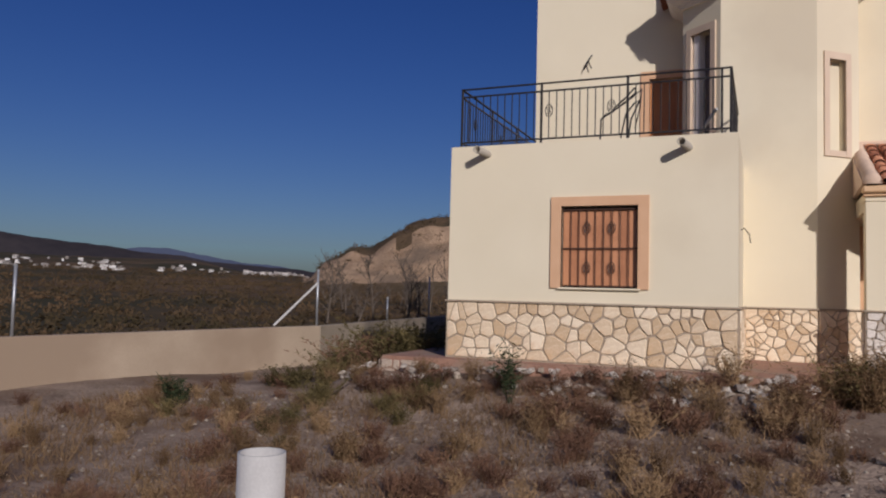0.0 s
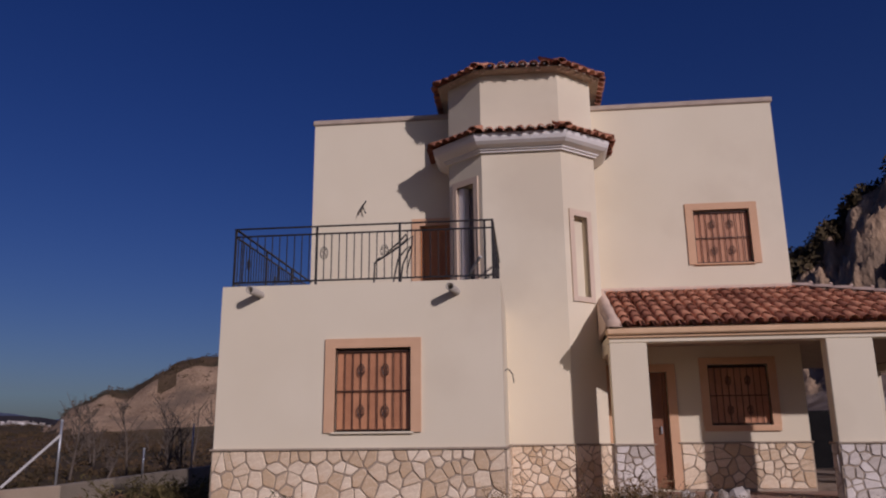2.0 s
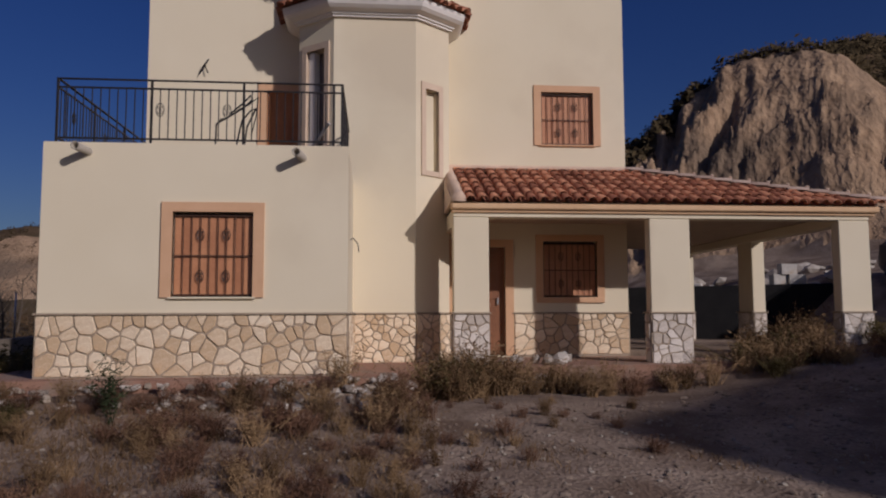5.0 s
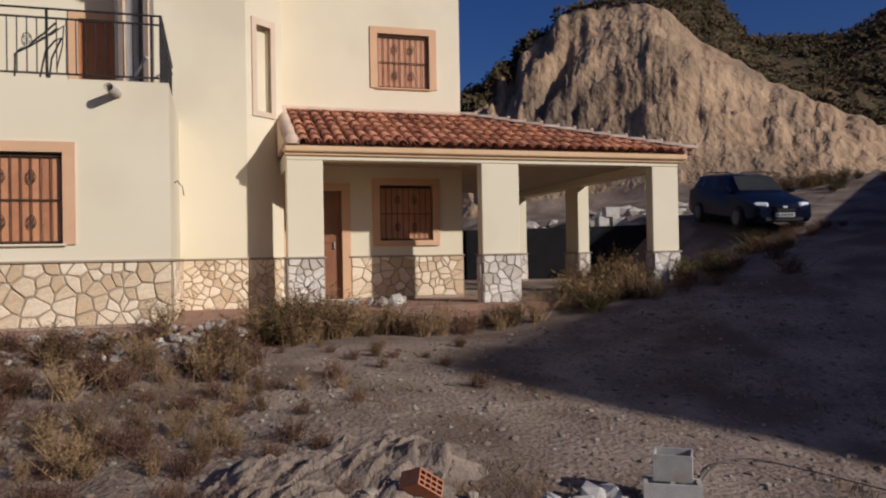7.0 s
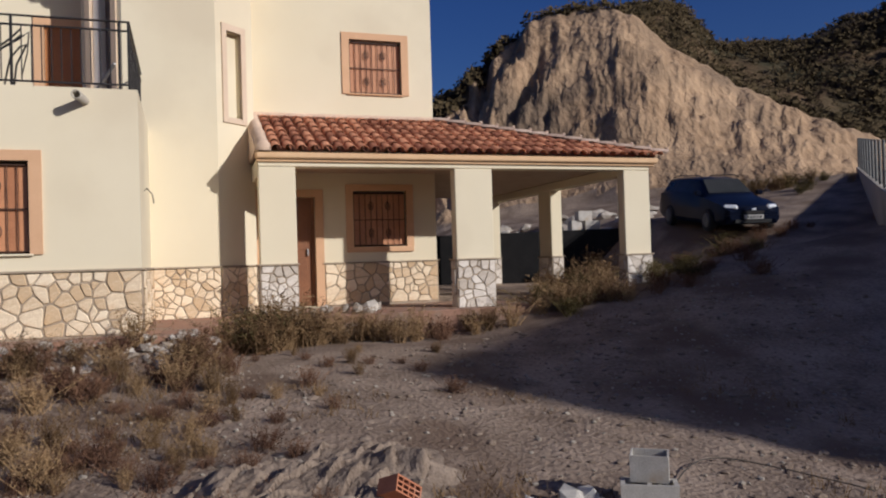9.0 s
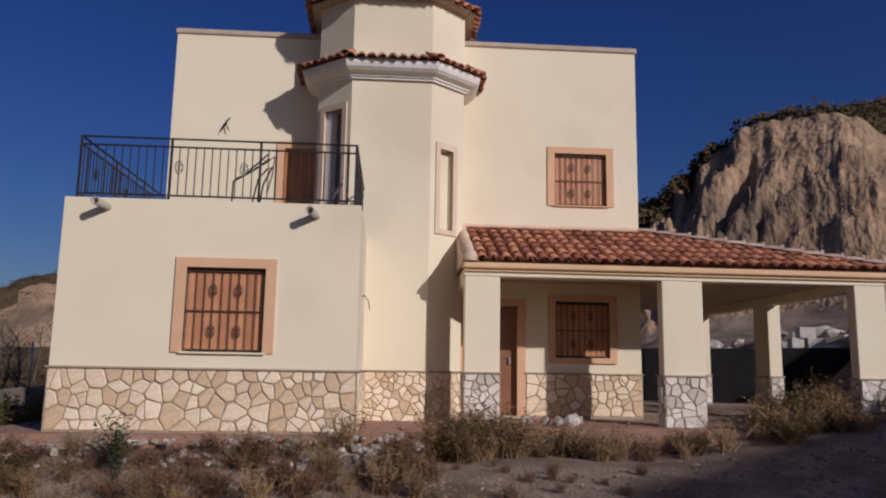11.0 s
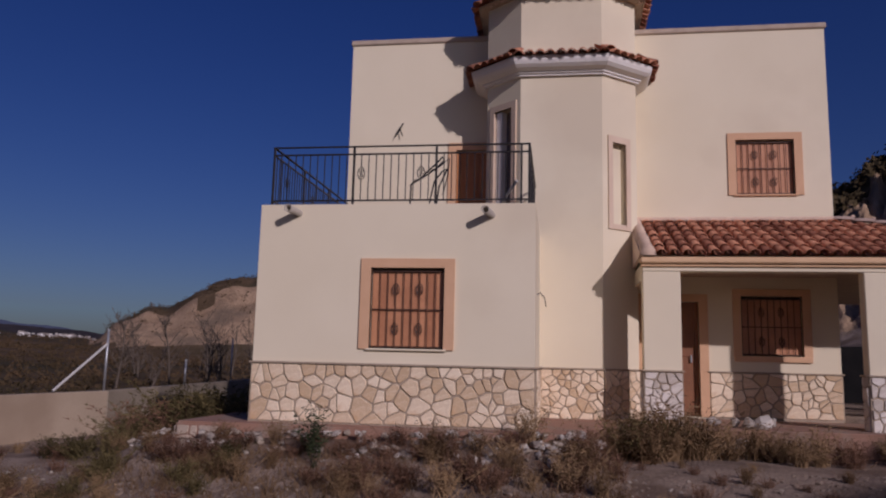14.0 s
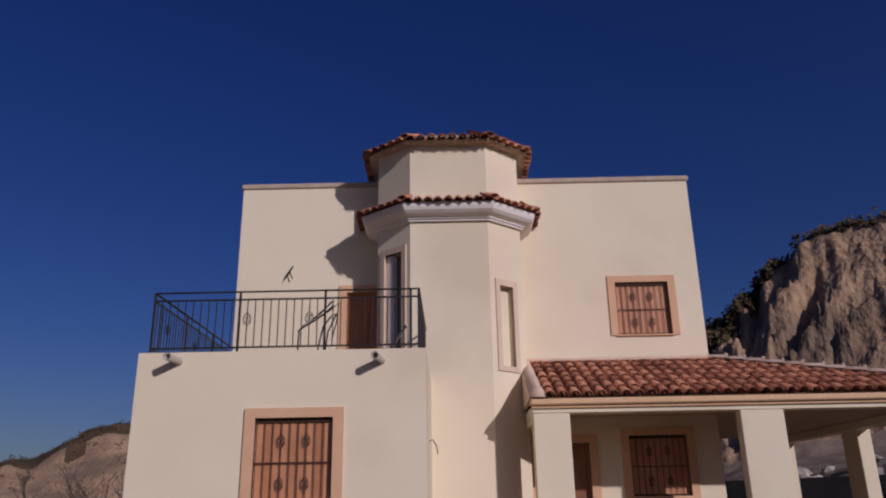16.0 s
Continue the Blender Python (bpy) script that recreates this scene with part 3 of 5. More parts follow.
def panel_door(s0, s1, z0, z1, name, label, wood):
    m = plane_of((UX0, UY), (UX1, UY))
    door = surround(m, s0, s1, z0, z1, 0.165, 0.15, name=name, label=label)
    at_house(part("door_frame", boxed((s0, 0.07, z0), (s0 + 0.07, 0.16, z1), 0.005, m), wood), door)
    at_house(part("door_frame", boxed((s1 - 0.07, 0.07, z0), (s1, 0.16, z1), 0.005, m), wood), door)
    at_house(part("leaf", boxed((s0 + 0.072, 0.10, z0 + 0.01), (s1 - 0.072, 0.14, z1), 0.005, m), wood), door)
    w = s1 - s0
    bars(door, "leaf_panel", m, [((s0 + 0.07 + w * a, 0.085, z0 + (z1 - z0) * c), (s0 + 0.07 + w * b, 0.102, z0 + (z1 - z0) * d)) for a, b in ((0.08, 0.40), (0.46, 0.78)) for c, d in ((0.07, 0.45), (0.52, 0.93))], wood)
    at_house(part("handle", boxed((s1 - 0.16, 0.05, z0 + 1.0), (s1 - 0.13, 0.10, z0 + 1.14), 0.006, m), GALV, None, "metal door handle"), door)


panel_door(-1.80 - UX0, -0.90 - UX0, 4.1, 6.38, "terrace_door", "varnished wooden terrace door", DOOR)
panel_door(1.9 - UX0, 2.93 - UX0, 1.15, 3.30, "front_door", "varnished wooden front door in a peach surround", DARKDOOR)

# grey brown of the tall window's panel holds the dimness of its recess
RECESS_DARK = material("dim_recess_brown", (0.17, 0.135, 0.115), (0.25, 0.205, 0.175), 3, 60, 0.8, bump=0.1, dist=0.004)
for p0, p1, a, b, z0, z1 in ((TOWER[1], TOWER[2], 0.27, 0.66, 4.62, 6.16), (TOWER[7], TOWER[0], 0.25, 0.77, 4.1, 6.87)):
    m = plane_of(p0, p1)
    win = surround(m, DIAG * a, DIAG * b, z0, z1, 0.11, 0.12, foot=z0 - (0.1 if z0 > 4.2 else 0), label="narrow peach tower window surround" if z0 > 4.2 else "tall pale tower window surround")
    win.data.materials[0] = PALE_PEACH
    at_house(part("blind", boxed((DIAG * a, 0.12 if z0 > 4.2 else 0.19, z0), (DIAG * b, 0.14 if z0 > 4.2 else 0.21, z1), 0.003, m), STUCCO if z0 > 4.2 else RECESS_DARK, None, "pale closed blind" if z0 > 4.2 else "grey brown panel standing in for the dim recess"), win)
    if z0 < 4.2:
        # added white strip imitates sunlight on the left jamb
        at_house(part("lit_jamb_strip", boxed((DIAG * a + 0.003, 0.035, z0), (DIAG * a + 0.15, 0.188, z1 - 0.003), 0.01, m), WHITE, None, "pale strip standing in for the sunlit jamb"), win)
    else:
        at_house(part("sill", boxed((DIAG * a + 0.002, -0.03, z0 - 0.1), (DIAG * b - 0.002, 0.1, z0), 0.004, m), PALE_PEACH), win)

# ---- railing ----
RX0, RX1, RY, RB, RT = -4.08, -0.15, 11.06, 4.43, 5.28
bm = bmesh.new()
for a, b in (((RX0 - 0.02, RY - 0.02, RT - 0.02), (RX1 + 0.02, RY + 0.02, RT)), ((RX0 - 0.02, RY + 0.0201, RT - 0.02), (RX0 + 0.02, UY, RT)), ((RX1 - 0.02, RY + 0.0201, RT - 0.02), (RX1 + 0.02, 13.92, RT))):
    box(bm, a, b)
soft(bm, 0.004)
railing = h(part("railing", bm, IRON, None, "black wrought iron terrace railing"))
bpy.context.view_layer.update()
for z in (RT - 0.13, RB):
    for a, b in (((RX0, RY - 0.012, z - 0.012), (RX1, RY + 0.012, z + 0.012)), ((RX0 - 0.012, RY + 0.014, z - 0.012), (RX0 + 0.012, UY, z + 0.012)), ((RX1 - 0.012, RY + 0.014, z - 0.012), (RX1 + 0.012, 13.92, z + 0.012))):
        at_house(part("rail", boxed(a, b, 0.003), IRON), railing)
baluster = part("baluster", boxed((-0.007, -0.007, RB), (0.007, 0.007, RT - 0.13), 0.002), IRON)
post = part("post", boxed((-0.016, -0.016, RB - 0.07), (0.016, 0.016, RT - 0.018), 0.003), IRON)
flower = part("rosette", rosette(0.07), IRON)
spots = []
for i in range(35):
    spots.append((RX0 + (RX1 - RX0) * i / 34, RY, i % 11 == 0 or i == 34, i in (12, 20), 0))
for i in range(1, 35):
    spots.append((RX0, RY + (UY - RY) * i / 35, i % 12 == 0, i in (5, 16, 27), 1))
for i in range(1, 24):
    spots.append((RX1, RY + (13.92 - RY) * i / 24, i % 12 == 0, i in (5, 16), 1))
for x, y, big, ros, side in spots:
    ob = new("post" if big else "baluster", (post if big else baluster).data)
    ob.location = (x, y, 0)
    at_house(ob, railing)
    if ros:
        ob = new("rosette", flower.data)
        ob.matrix_world = pose(x, y, 4.85, 0, 0, 90 * side)
        at_house(ob, railing)
for ob in (baluster, post, flower):
    bpy.data.objects.remove(ob)

# drain spouts through the terrace wall
for x, z in ((-3.62, 4.225), (-0.69, 4.185)):
    bm = bmesh.new()
    k = 14
    rows = []
    for r, y in ((0.058, 11.05), (0.058, 10.69), (0.049, 10.69), (0.049, 11.0)):
        rows.append([bm.verts.new((x - (11 - y) * 0.22 + r * math.cos(2 * math.pi * i / k), y, z + r * math.sin(2 * math.pi * i / k) + (11 - y) * 0.08)) for i in range(k)])
    for a, b in zip(rows, rows[1:]):
        for i in range(k):
            bm.faces.new((a[i], a[(i + 1) % k], b[(i + 1) % k], b[i]))
    bm.faces.new(rows[-1])
    bmesh.ops.recalc_face_normals(bm, faces=bm.faces[:])
    h(part("drain_spout", bm, CONCRETE, None, "pale grey drain spout", True))


# ---- tiled roofs ----
def tile_mesh(length=0.42, r0=0.092, r1=0.074, t=0.012, k=7):
    bm = bmesh.new()
    rows = []
    for y, r, z in ((0, r0, 0.022), (0, r0 - t, 0.022), (length, r1 - t, 0), (length, r1, 0)):
        rows.append([bm.verts.new((-r * math.cos(math.pi * i / k), y, z + r * 0.85 * math.sin(math.pi * i / k))) for i in range(k + 1)])
    for a, b in ((0, 1), (1, 2), (3, 0)):
        for i in range(k):
            bm.faces.new((rows[a][i], rows[a][i + 1], rows[b][i + 1], rows[b][i]))
    bmesh.ops.recalc_face_normals(bm, faces=bm.faces[:])
    me = bpy.data.meshes.new("tile")
    bm.to_mesh(me)
    bm.free()
    me.materials.append(TILE)
    me.polygons.foreach_set("use_smooth", [True] * len(me.polygons))
    return me


TILE_MESH = tile_mesh()
RIM = material("pale_mortared_tile", (0.55, 0.395, 0.285), (0.72, 0.555, 0.415), 6, 60, 0.9, bump=0.3, spread=0.3)


def slope_frame(origin, along, up):
    along, up = Vector(along).normalized(), Vector(up).normalized()
    m = Matrix.Identity(4)
    m.col[0], m.col[1], m.col[2], m.col[3] = (*along, 0), (*up, 0), (*along.cross(up), 0), (*origin, 1)
    return m


def lay(parent, m, cols, step, row, rnd, start=0.0):
    """Cover tiles column by column; cols gives each column's length up the slope."""
    for i, (x, top) in enumerate(cols):
        v = start
        while v < top - 0.12:
            ob = new("tile", TILE_MESH)
            ob.matrix_world = m @ pose(x + rnd.uniform(-0.008, 0.008), v + rnd.uniform(-0.012, 0.012), 0.03 + rnd.uniform(0, 0.008), rnd.uniform(-1.5, 1.0), 0, rnd.uniform(-1.6, 1.6))
            if v + 0.42 > top:
                ob.matrix_world = ob.matrix_world @ Matrix.Diagonal((1, max(0.3, (top - v) / 0.42), 1, 1))
            at_house(ob, parent)
            v += row


def pans(m, cols, step):
    bm = bmesh.new()
    for x, top in cols:
        if top < 0.15:
            continue
        r, k = step * 0.46, 5
        a = [bm.verts.new(m @ Vector((x + step / 2 - r * math.cos(math.pi * i / k), 0.05, 0.055 - 0.75 * r * math.sin(math.pi * i / k)))) for i in range(k + 1)]
        b = [bm.verts.new(m @ Vector((x + step / 2 - r * math.cos(math.pi * i / k), top, 0.055 - 0.75 * r * math.sin(math.pi * i / k)))) for i in range(k + 1)]
        for i in range(k):
            bm.faces.new((a[i], a[i + 1], b[i + 1], b[i]))
    return bm


PX0, PX1, EY, EZ, TZ = 1.73, 9.57, 13.06, 3.892, 4.81
run = Vector((0, UY - EY, TZ - EZ))
m = slope_frame((PX0, EY, EZ), (1, 0, 0), run)
bm = bmesh.new()
deck = [(PX0 - 0.04, EY + 0.12, EZ + 0.015), (PX1, EY + 0.12, EZ + 0.015), (UX1, UY - 0.004, TZ - 0.03), (PX0 - 0.04, UY - 0.004, TZ - 0.03)]
vs = [bm.verts.new(p) for p in deck] + [bm.verts.new((x, y, z - 0.045)) for x, y, z in deck]
for f in ((0, 1, 2, 3), (7, 6, 5, 4), (0, 4, 5, 1), (1, 5, 6, 2), (3, 7, 4, 0)):
    bm.faces.new([vs[i] for i in f])
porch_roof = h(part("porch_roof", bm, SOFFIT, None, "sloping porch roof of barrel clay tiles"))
bpy.context.view_layer.update()
STEP = 0.212
cols = []
x = 0.24
while x < PX1 - PX0 - 0.1:
    wx = PX0 + x
    cols.append((x, run.length * min(1.0, (PX1 - wx) / (PX1 - UX1) if wx > UX1 else 1.0)))
    x += STEP
lay(porch_roof, m, cols, STEP, 0.36, random.Random(4), -0.06)
at_house(part("pan_tiles", pans(m, cols, STEP), TILE, None, "", True), porch_roof)
# right-hand slope over the carport
bm = bmesh.new()
vs = [bm.verts.new(p) for p in ((PX1, EY + 0.06, EZ - 0.005), (PX1, 21.4, EZ - 0.005), (UX1 + 0.004, 21.4, TZ - 0.02), (UX1 + 0.004, UY, TZ - 0.02))]
bm.faces.new(vs)
at_house(part("carport_slope", bm, TILE), porch_roof)
# hip, verge and wall flashing in pale mortar
rim_mesh = TILE_MESH.copy()
rim_mesh.materials.clear()
rim_mesh.materials.append(material("greyed_ridge_tile", (0.30, 0.215, 0.17), (0.46, 0.35, 0.28), 6, 60, 0.9, bump=0.3, spread=0.4))
hip0, hip1 = Vector((PX1 + 0.05, EY - 0.02, EZ + 0.09)), Vector((UX1, UY - 0.03, TZ + 0.10))
n = 14
for i in range(n):
    p = hip0.lerp(hip1, i / n)
    ob = new("ridge_tile", rim_mesh)
    hm = slope_frame(p, (hip1 - hip0).cross(Vector((0, 0, 1))), hip1 - hip0)
    ob.matrix_world = hm @ Matrix.Diagonal((1.15, 0.95, 0.9, 1)) @ pose(0, 0, -0.02)
    at_house(ob, porch_roof)
    at_house(part("mortar_patch", boxed((-0.05, 0, 0.055), (0.04, 0.07, 0.098), 0.02, hm), RIM), porch_roof)
bm = bmesh.new()
rows = []
for i in range(25):
    v = -0.05 + (run.length + 0.03) * i / 24
    r = 0.118 + 0.006 * math.sin(v * 9) + (0.012 if i < 2 else 0)
    rows.append([bm.verts.new(m @ Vector((0.03 - r * math.cos(math.pi * k / 10), v, 0.02 + 1.15 * r * math.sin(math.pi * k / 10)))) for k in range(11)])
for i in range(24):
    for k in range(10):
        bm.faces.new((rows[i][k], rows[i][k + 1], rows[i + 1][k + 1], rows[i + 1][k]))
bm.faces.new(rows[0][::-1])
bmesh.ops.recalc_face_normals(bm, faces=bm.faces[:])
at_house(part("verge_roll", bm, RIM, None, "smooth pale pink mortared verge roll", True), porch_roof)
bm = bmesh.new()
side = [(EY + 0.06, 3.90), (UY - 0.004, 3.806), (UY - 0.004, TZ + 0.07), (EY + 0.06, EZ + 0.07)]
va, vb = [bm.verts.new((1.63, y, z)) for y, z in side], [bm.verts.new((1.69, y, z)) for y, z in side]
bm.faces.new(va)
bm.faces.new(vb[::-1])
for i in range(4):
    bm.faces.new((va[i], vb[i], vb[(i + 1) % 4], va[(i + 1) % 4]))
bmesh.ops.recalc_face_normals(bm, faces=bm.faces[:])
at_house(part("verge_board", bm, RIM), porch_roof)
at_house(part("flashing", boxed((PX0 - 0.08, UY - 0.10, TZ + 0.05), (UX1 + 0.03, UY - 0.002, TZ + 0.13), 0.02), RIM, None, "rough pale mortar flashing"), porch_roof)


def tower_roof(name, d, z, d_top, z_top, faces, label):
    """A tiled skirt round the tower."""
    lo, hi = ring(d - 0.05), ring(d_top)
    bm = bmesh.new()
    for i in faces:
        j = (i + 1) % 8
        a = [bm.verts.new(p) for p in ((*lo[i], z), (*lo[j], z), (*hi[j], z_top), (*hi[i], z_top))]
        b = [bm.verts.new(v.co - Vector((0, 0, 0.03))) for v in a]
        for f in (a, b[::-1], (a[1], a[0], b[0], b[1])):
            bm.faces.new(f)
    bmesh.ops.remove_doubles(bm, verts=bm.verts[:], dist=1e-4)
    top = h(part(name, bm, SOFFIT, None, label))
    lo = ring(d)
    bpy.context.view_layer.update()
    for i in faces:
        j = (i + 1) % 8
        p, q, pt, qt = Vector((*lo[i], z)), Vector((*lo[j], z)), Vector((*hi[i], z_top)), Vector((*hi[j], z_top))
        along = q - p
        up = (pt + qt) / 2 - (p + q) / 2
        fm = slope_frame(p, along, up)
        n = max(2, round(along.length / 0.2))
        step = along.length / n
        inset = (along.length - (qt - pt).length) / 2
        cc = []
        for k in range(n):
            s = (k + 0.5) * step
            edge = min(s, along.length - s)
            cc.append((s, up.length * min(1.0, edge / max(inset, 0.01) + 0.25)))
        cc = [(s, min(t, 0.8)) for s, t in cc]
        lay(top, fm @ Matrix.Translation((0, -0.085, -0.035)), cc, step, 0.36, random.Random(i + round(z)))
        at_house(part("pan_tiles", pans(fm, [(s - step, t) for s, t in cc], step), TILE, None, "", True), top)
        if 0.02 < inset:
            ob = new("ridge_tile", TILE_MESH)
            hm = slope_frame(p + Vector((0, 0, 0.035)), (pt - p).cross(Vector((0, 0, 1))), pt - p)
            ob.matrix_world = hm @ pose(0, -0.04, 0) @ Matrix.Diagonal((1.1, min(1.0, (pt - p).length / 0.42), 1, 1))
            at_house(ob, top)


tower_roof("tower_skirt_roof", 0.33, tz(7.675), 0.0, tz(7.87), (6, 7, 0, 1, 2), "skirt of barrel tiles above the tower cornice")
tower_roof("tower_roof", 0.225, tz(9.03), -0.9, tz(9.68), ALL8, "low octagonal clay tile roof")
bm = bmesh.new()
prism(bm, ring(-0.86), 9.60, 9.715)
h(part("tower_cap", bm, TILE))

rnd = random.Random(3)
lo = ring(0.12)
for i in (7, 0, 1):
    p, q = Vector(lo[i]), Vector(lo[(i + 1) % 8])
    for f in [0.0, 1.0] + [rnd.random() for _ in range(5)]:
        c = p.lerp(q, f)
        bm = bmesh.new()
        bmesh.ops.create_icosphere(bm, subdivisions=1, radius=rnd.uniform(0.02, 0.045))
        bmesh.ops.transform(bm, matrix=pose(c.x, c.y, tz(9.01) - rnd.uniform(0, 0.02)) @ Matrix.Diagonal((1.3, 1.0, 0.8, 1)), verts=bm.verts[:])
        h(part("mortar_drip", bm, RIM))

# plinths last: many small stones
plinth((FX0, FY), (FX1, FY), 1.14, 0.19, 1)
plinth((FX1, FY), (FX1, TF), 1.14, 0.215, 2)
plinth((FX1 + 0.03, TF), TOWER[1], 1.10, 0.165, 3)
plinth(TOWER[1], TOWER[2], 1.10, 0.175, 4)
plinth((UX0, UY), (UX1, UY), 1.16, 0.205, 5, s0=3.10 - UX0)
for x0, x1 in COLS:
    plinth((x0, CY), (x1, CY), 1.10, 0.175, round(x0 * 7), mat=STONE_GREY)
    plinth((x0, CY + 0.24), (x0, CY), 1.10, 0.175, round(x0 * 9), mat=STONE_GREY)
plinth((9.0, 17.0), (9.3, 17.0), 1.25, 0.17, 40, mat=STONE_GREY)
plinth((9.0, 17.68), (9.0, 17.0), 1.25, 0.17, 42, mat=STONE_GREY)
plinth((8.83, 20.5), (9.13, 20.5), 1.25, 0.17, 41, mat=STONE_GREY)

# ---- paving and yard structures ----
def ground_z(x, y):
    return land(x, y)[0]


bm = bmesh.new()
pave = [(-5.17, 10.62), (-3.0, 10.58), (-1.0, 10.55), (0.25, 10.5), (0.6, 11.6), (1.2, 12.6), (6.6, 12.7), (6.6, 15.19), (-5.17, 15.19)]
prism(bm, pave, 0.3, 1.12)
soft(bm, 0.03, 2)
pavement = tagged(part("pavement", bm, FLOORTILE), "raised reddish paving round the foot of the house", "paving", kind="structure")
for a, b, seed in (((-5.17, 12.6), (-5.17, 10.62), 51), ((-5.17, 10.62), (-4.5, 10.61), 52)):
    stones(pavement, plane_of(a, b), 0.02, (Vector(b) - Vector(a)).length, 0.68, 1.07, 0.19, random.Random(seed), COPING)
bm = bmesh.new()
box(bm, (UX0 + 0.3, UY + 0.2, 0.8), (UX1 - 0.26, 22.4, 1.1))
tagged(part("floor", bm, CONCRETE), "plain concrete floor inside the house", "floor", kind="structure")

ROCK_PALE = material("pale_rubble", (0.26, 0.22, 0.18), (0.54, 0.49, 0.42), 5, 40, 0.95, bump=0.5, spread=0.4)
ROCK_EARTH = material("earthy_clods", (0.22, 0.175, 0.13), (0.42, 0.355, 0.28), 4, 30, 0.97, bump=0.6, dist=0.03, spread=0.3)


def lump(bm, c, r, rnd, flat=0.7):
    """A rough angular stone."""
    res = bmesh.ops.create_icosphere(bm, subdivisions=1, radius=1)
    sx, sy, sz = (r * rnd.uniform(0.7, 1.3) for _ in range(3))
    for v in res["verts"]:
        k = rnd.uniform(0.55, 1.15)
        v.co = Vector((v.co.x * sx * k, v.co.y * sy * k, v.co.z * sz * flat * k))
    bmesh.ops.transform(bm, matrix=Matrix.Translation(c) @ Euler((rnd.uniform(-0.4, 0.4), rnd.uniform(-0.4, 0.4), rnd.uniform(0, 6.3))).to_matrix().to_4x4(), verts=res["verts"])


rnd = random.Random(11)
# broken stone along the paving's edge
edge = [(-5.6, 11.2), (-5.4, 10.5), (-3.0, 10.4), (-1.0, 10.35), (0.4, 10.3), (0.85, 11.4)]
for i in range(270):
    k = rnd.randrange(len(edge) - 1)
    f = rnd.random()
    x, y = (edge[k][n] * (1 - f) + edge[k + 1][n] * f for n in (0, 1))
    x, y = x + rnd.uniform(-0.15, 0.15), y + rnd.uniform(-0.6, 0.2)
    r = rnd.uniform(0.025, 0.10) if x > -4.8 else rnd.uniform(0.02, 0.06)
    bm = bmesh.new()
    lump(bm, (0, 0, 0), r, rnd)
    ob = part("rubble_stone", bm, ROCK_PALE if rnd.random() < 0.6 else ROCK_EARTH)
    ob.location = (x, y, ground_z(x, y) + r * 0.3 + (0.06 if y > 10.25 else 0))
    tagged(ob, "broken pale building stone lying at the paving edge", "stone", "rubble along the paving")
for i in range(15):
    x, y = rnd.uniform(2.35, 3.9), rnd.uniform(12.6, 13.2)
    bm = bmesh.new()
    lump(bm, (0, 0, 0), rnd.uniform(0.09, 0.2), rnd)
    ob = part("rubble_stone", bm, ROCK_PALE)
    ob.location = (x, y, 1.19 if y > 12.8 else ground_z(x, y) + 0.12)
    tagged(ob, "whitish lump of rubble piled before the porch", "stone", "rubble before the porch")

# boundary wall with steel posts
W0, W1, W2 = Vector((-13.45, -1.5)), Vector((-8.6, 14.4)), Vector((-9.9, 27.5))


def wall_run(name, p, q, z0, zp, zq, thick, mat, label):
    d = (q - p).normalized()
    nrm = Vector((-d.y, d.x)) * thick
    bm = bmesh.new()
    base = [(*p, z0), (*q, z0), (*(q + nrm), z0), (*(p + nrm), z0)]
    top = [(*p, zp), (*q, zq), (*(q + nrm), zq), (*(p + nrm), zp)]
    v = [bm.verts.new(c) for c in base + top]
    for f in ((3, 2, 1, 0), (4, 5, 6, 7), (0, 1, 5, 4), (1, 2, 6, 5), (2, 3, 7, 6), (3, 0, 4, 7)):
        bm.faces.new([v[i] for i in f])
    soft(bm, 0.015)
    return tagged(part(name, bm, mat), label, "wall", kind="structure")


wall_run("boundary_wall_front", W0, W1, -0.4, 1.12, 1.32, 0.2, RENDERED, "low buff rendered boundary wall")
wall_run("boundary_wall_rear", W1 + Vector((0, 0.004)), W2, -0.2, 1.32, 1.36, 0.2, OLDWALL, "low grey unpainted boundary wall")


def fence_post(x, y, z0, z1, brace=None):
    ob = thing("fence_post", "galvanised steel fence post on the boundary wall", "fence post", "posts on the boundary wall", at=(x, y, z0))
    bm = bmesh.new()
    tube(bm, [(0, 0, -0.05), (0, 0, z1 - z0)], 0.025, 8)
    part("pole", bm, GALV, ob, smooth=True)
    bm = bmesh.new()
    tube(bm, [(0, 0, z1 - z0 - 0.01), (0, 0, z1 - z0 + 0.025)], 0.03, 8)
    part("cap", bm, GALV, ob)
    if brace:
        bm = bmesh.new()
        tube(bm, [(0, 0, z1 - z0 - 0.27), brace], 0.026, 8)
        part("brace", bm, PVC, ob, "pale diagonal brace tube")


d = (W1 - W0).normalized()
side = Vector((-d.y, d.x)) * 0.1
for k, top in ((0.03, 1.2), (6.2, 1.1), (12.4, 1.1)):
    p = W1 - d * k + side
    zt = 1.32 - 0.2 * k / 16.4
    fence_post(p.x, p.y, zt, zt + top, (-1.15 * d.x, -1.15 * d.y, 0.02) if k < 1 else None)
d2 = (W2 - W1).normalized()
for k, top in ((4.2, 0.6), (7.8, 1.25)):
    p = W1 + d2 * k + Vector((-d2.y, d2.x)) * 0.1
    fence_post(p.x, p.y, 1.33, 1.33 + top)

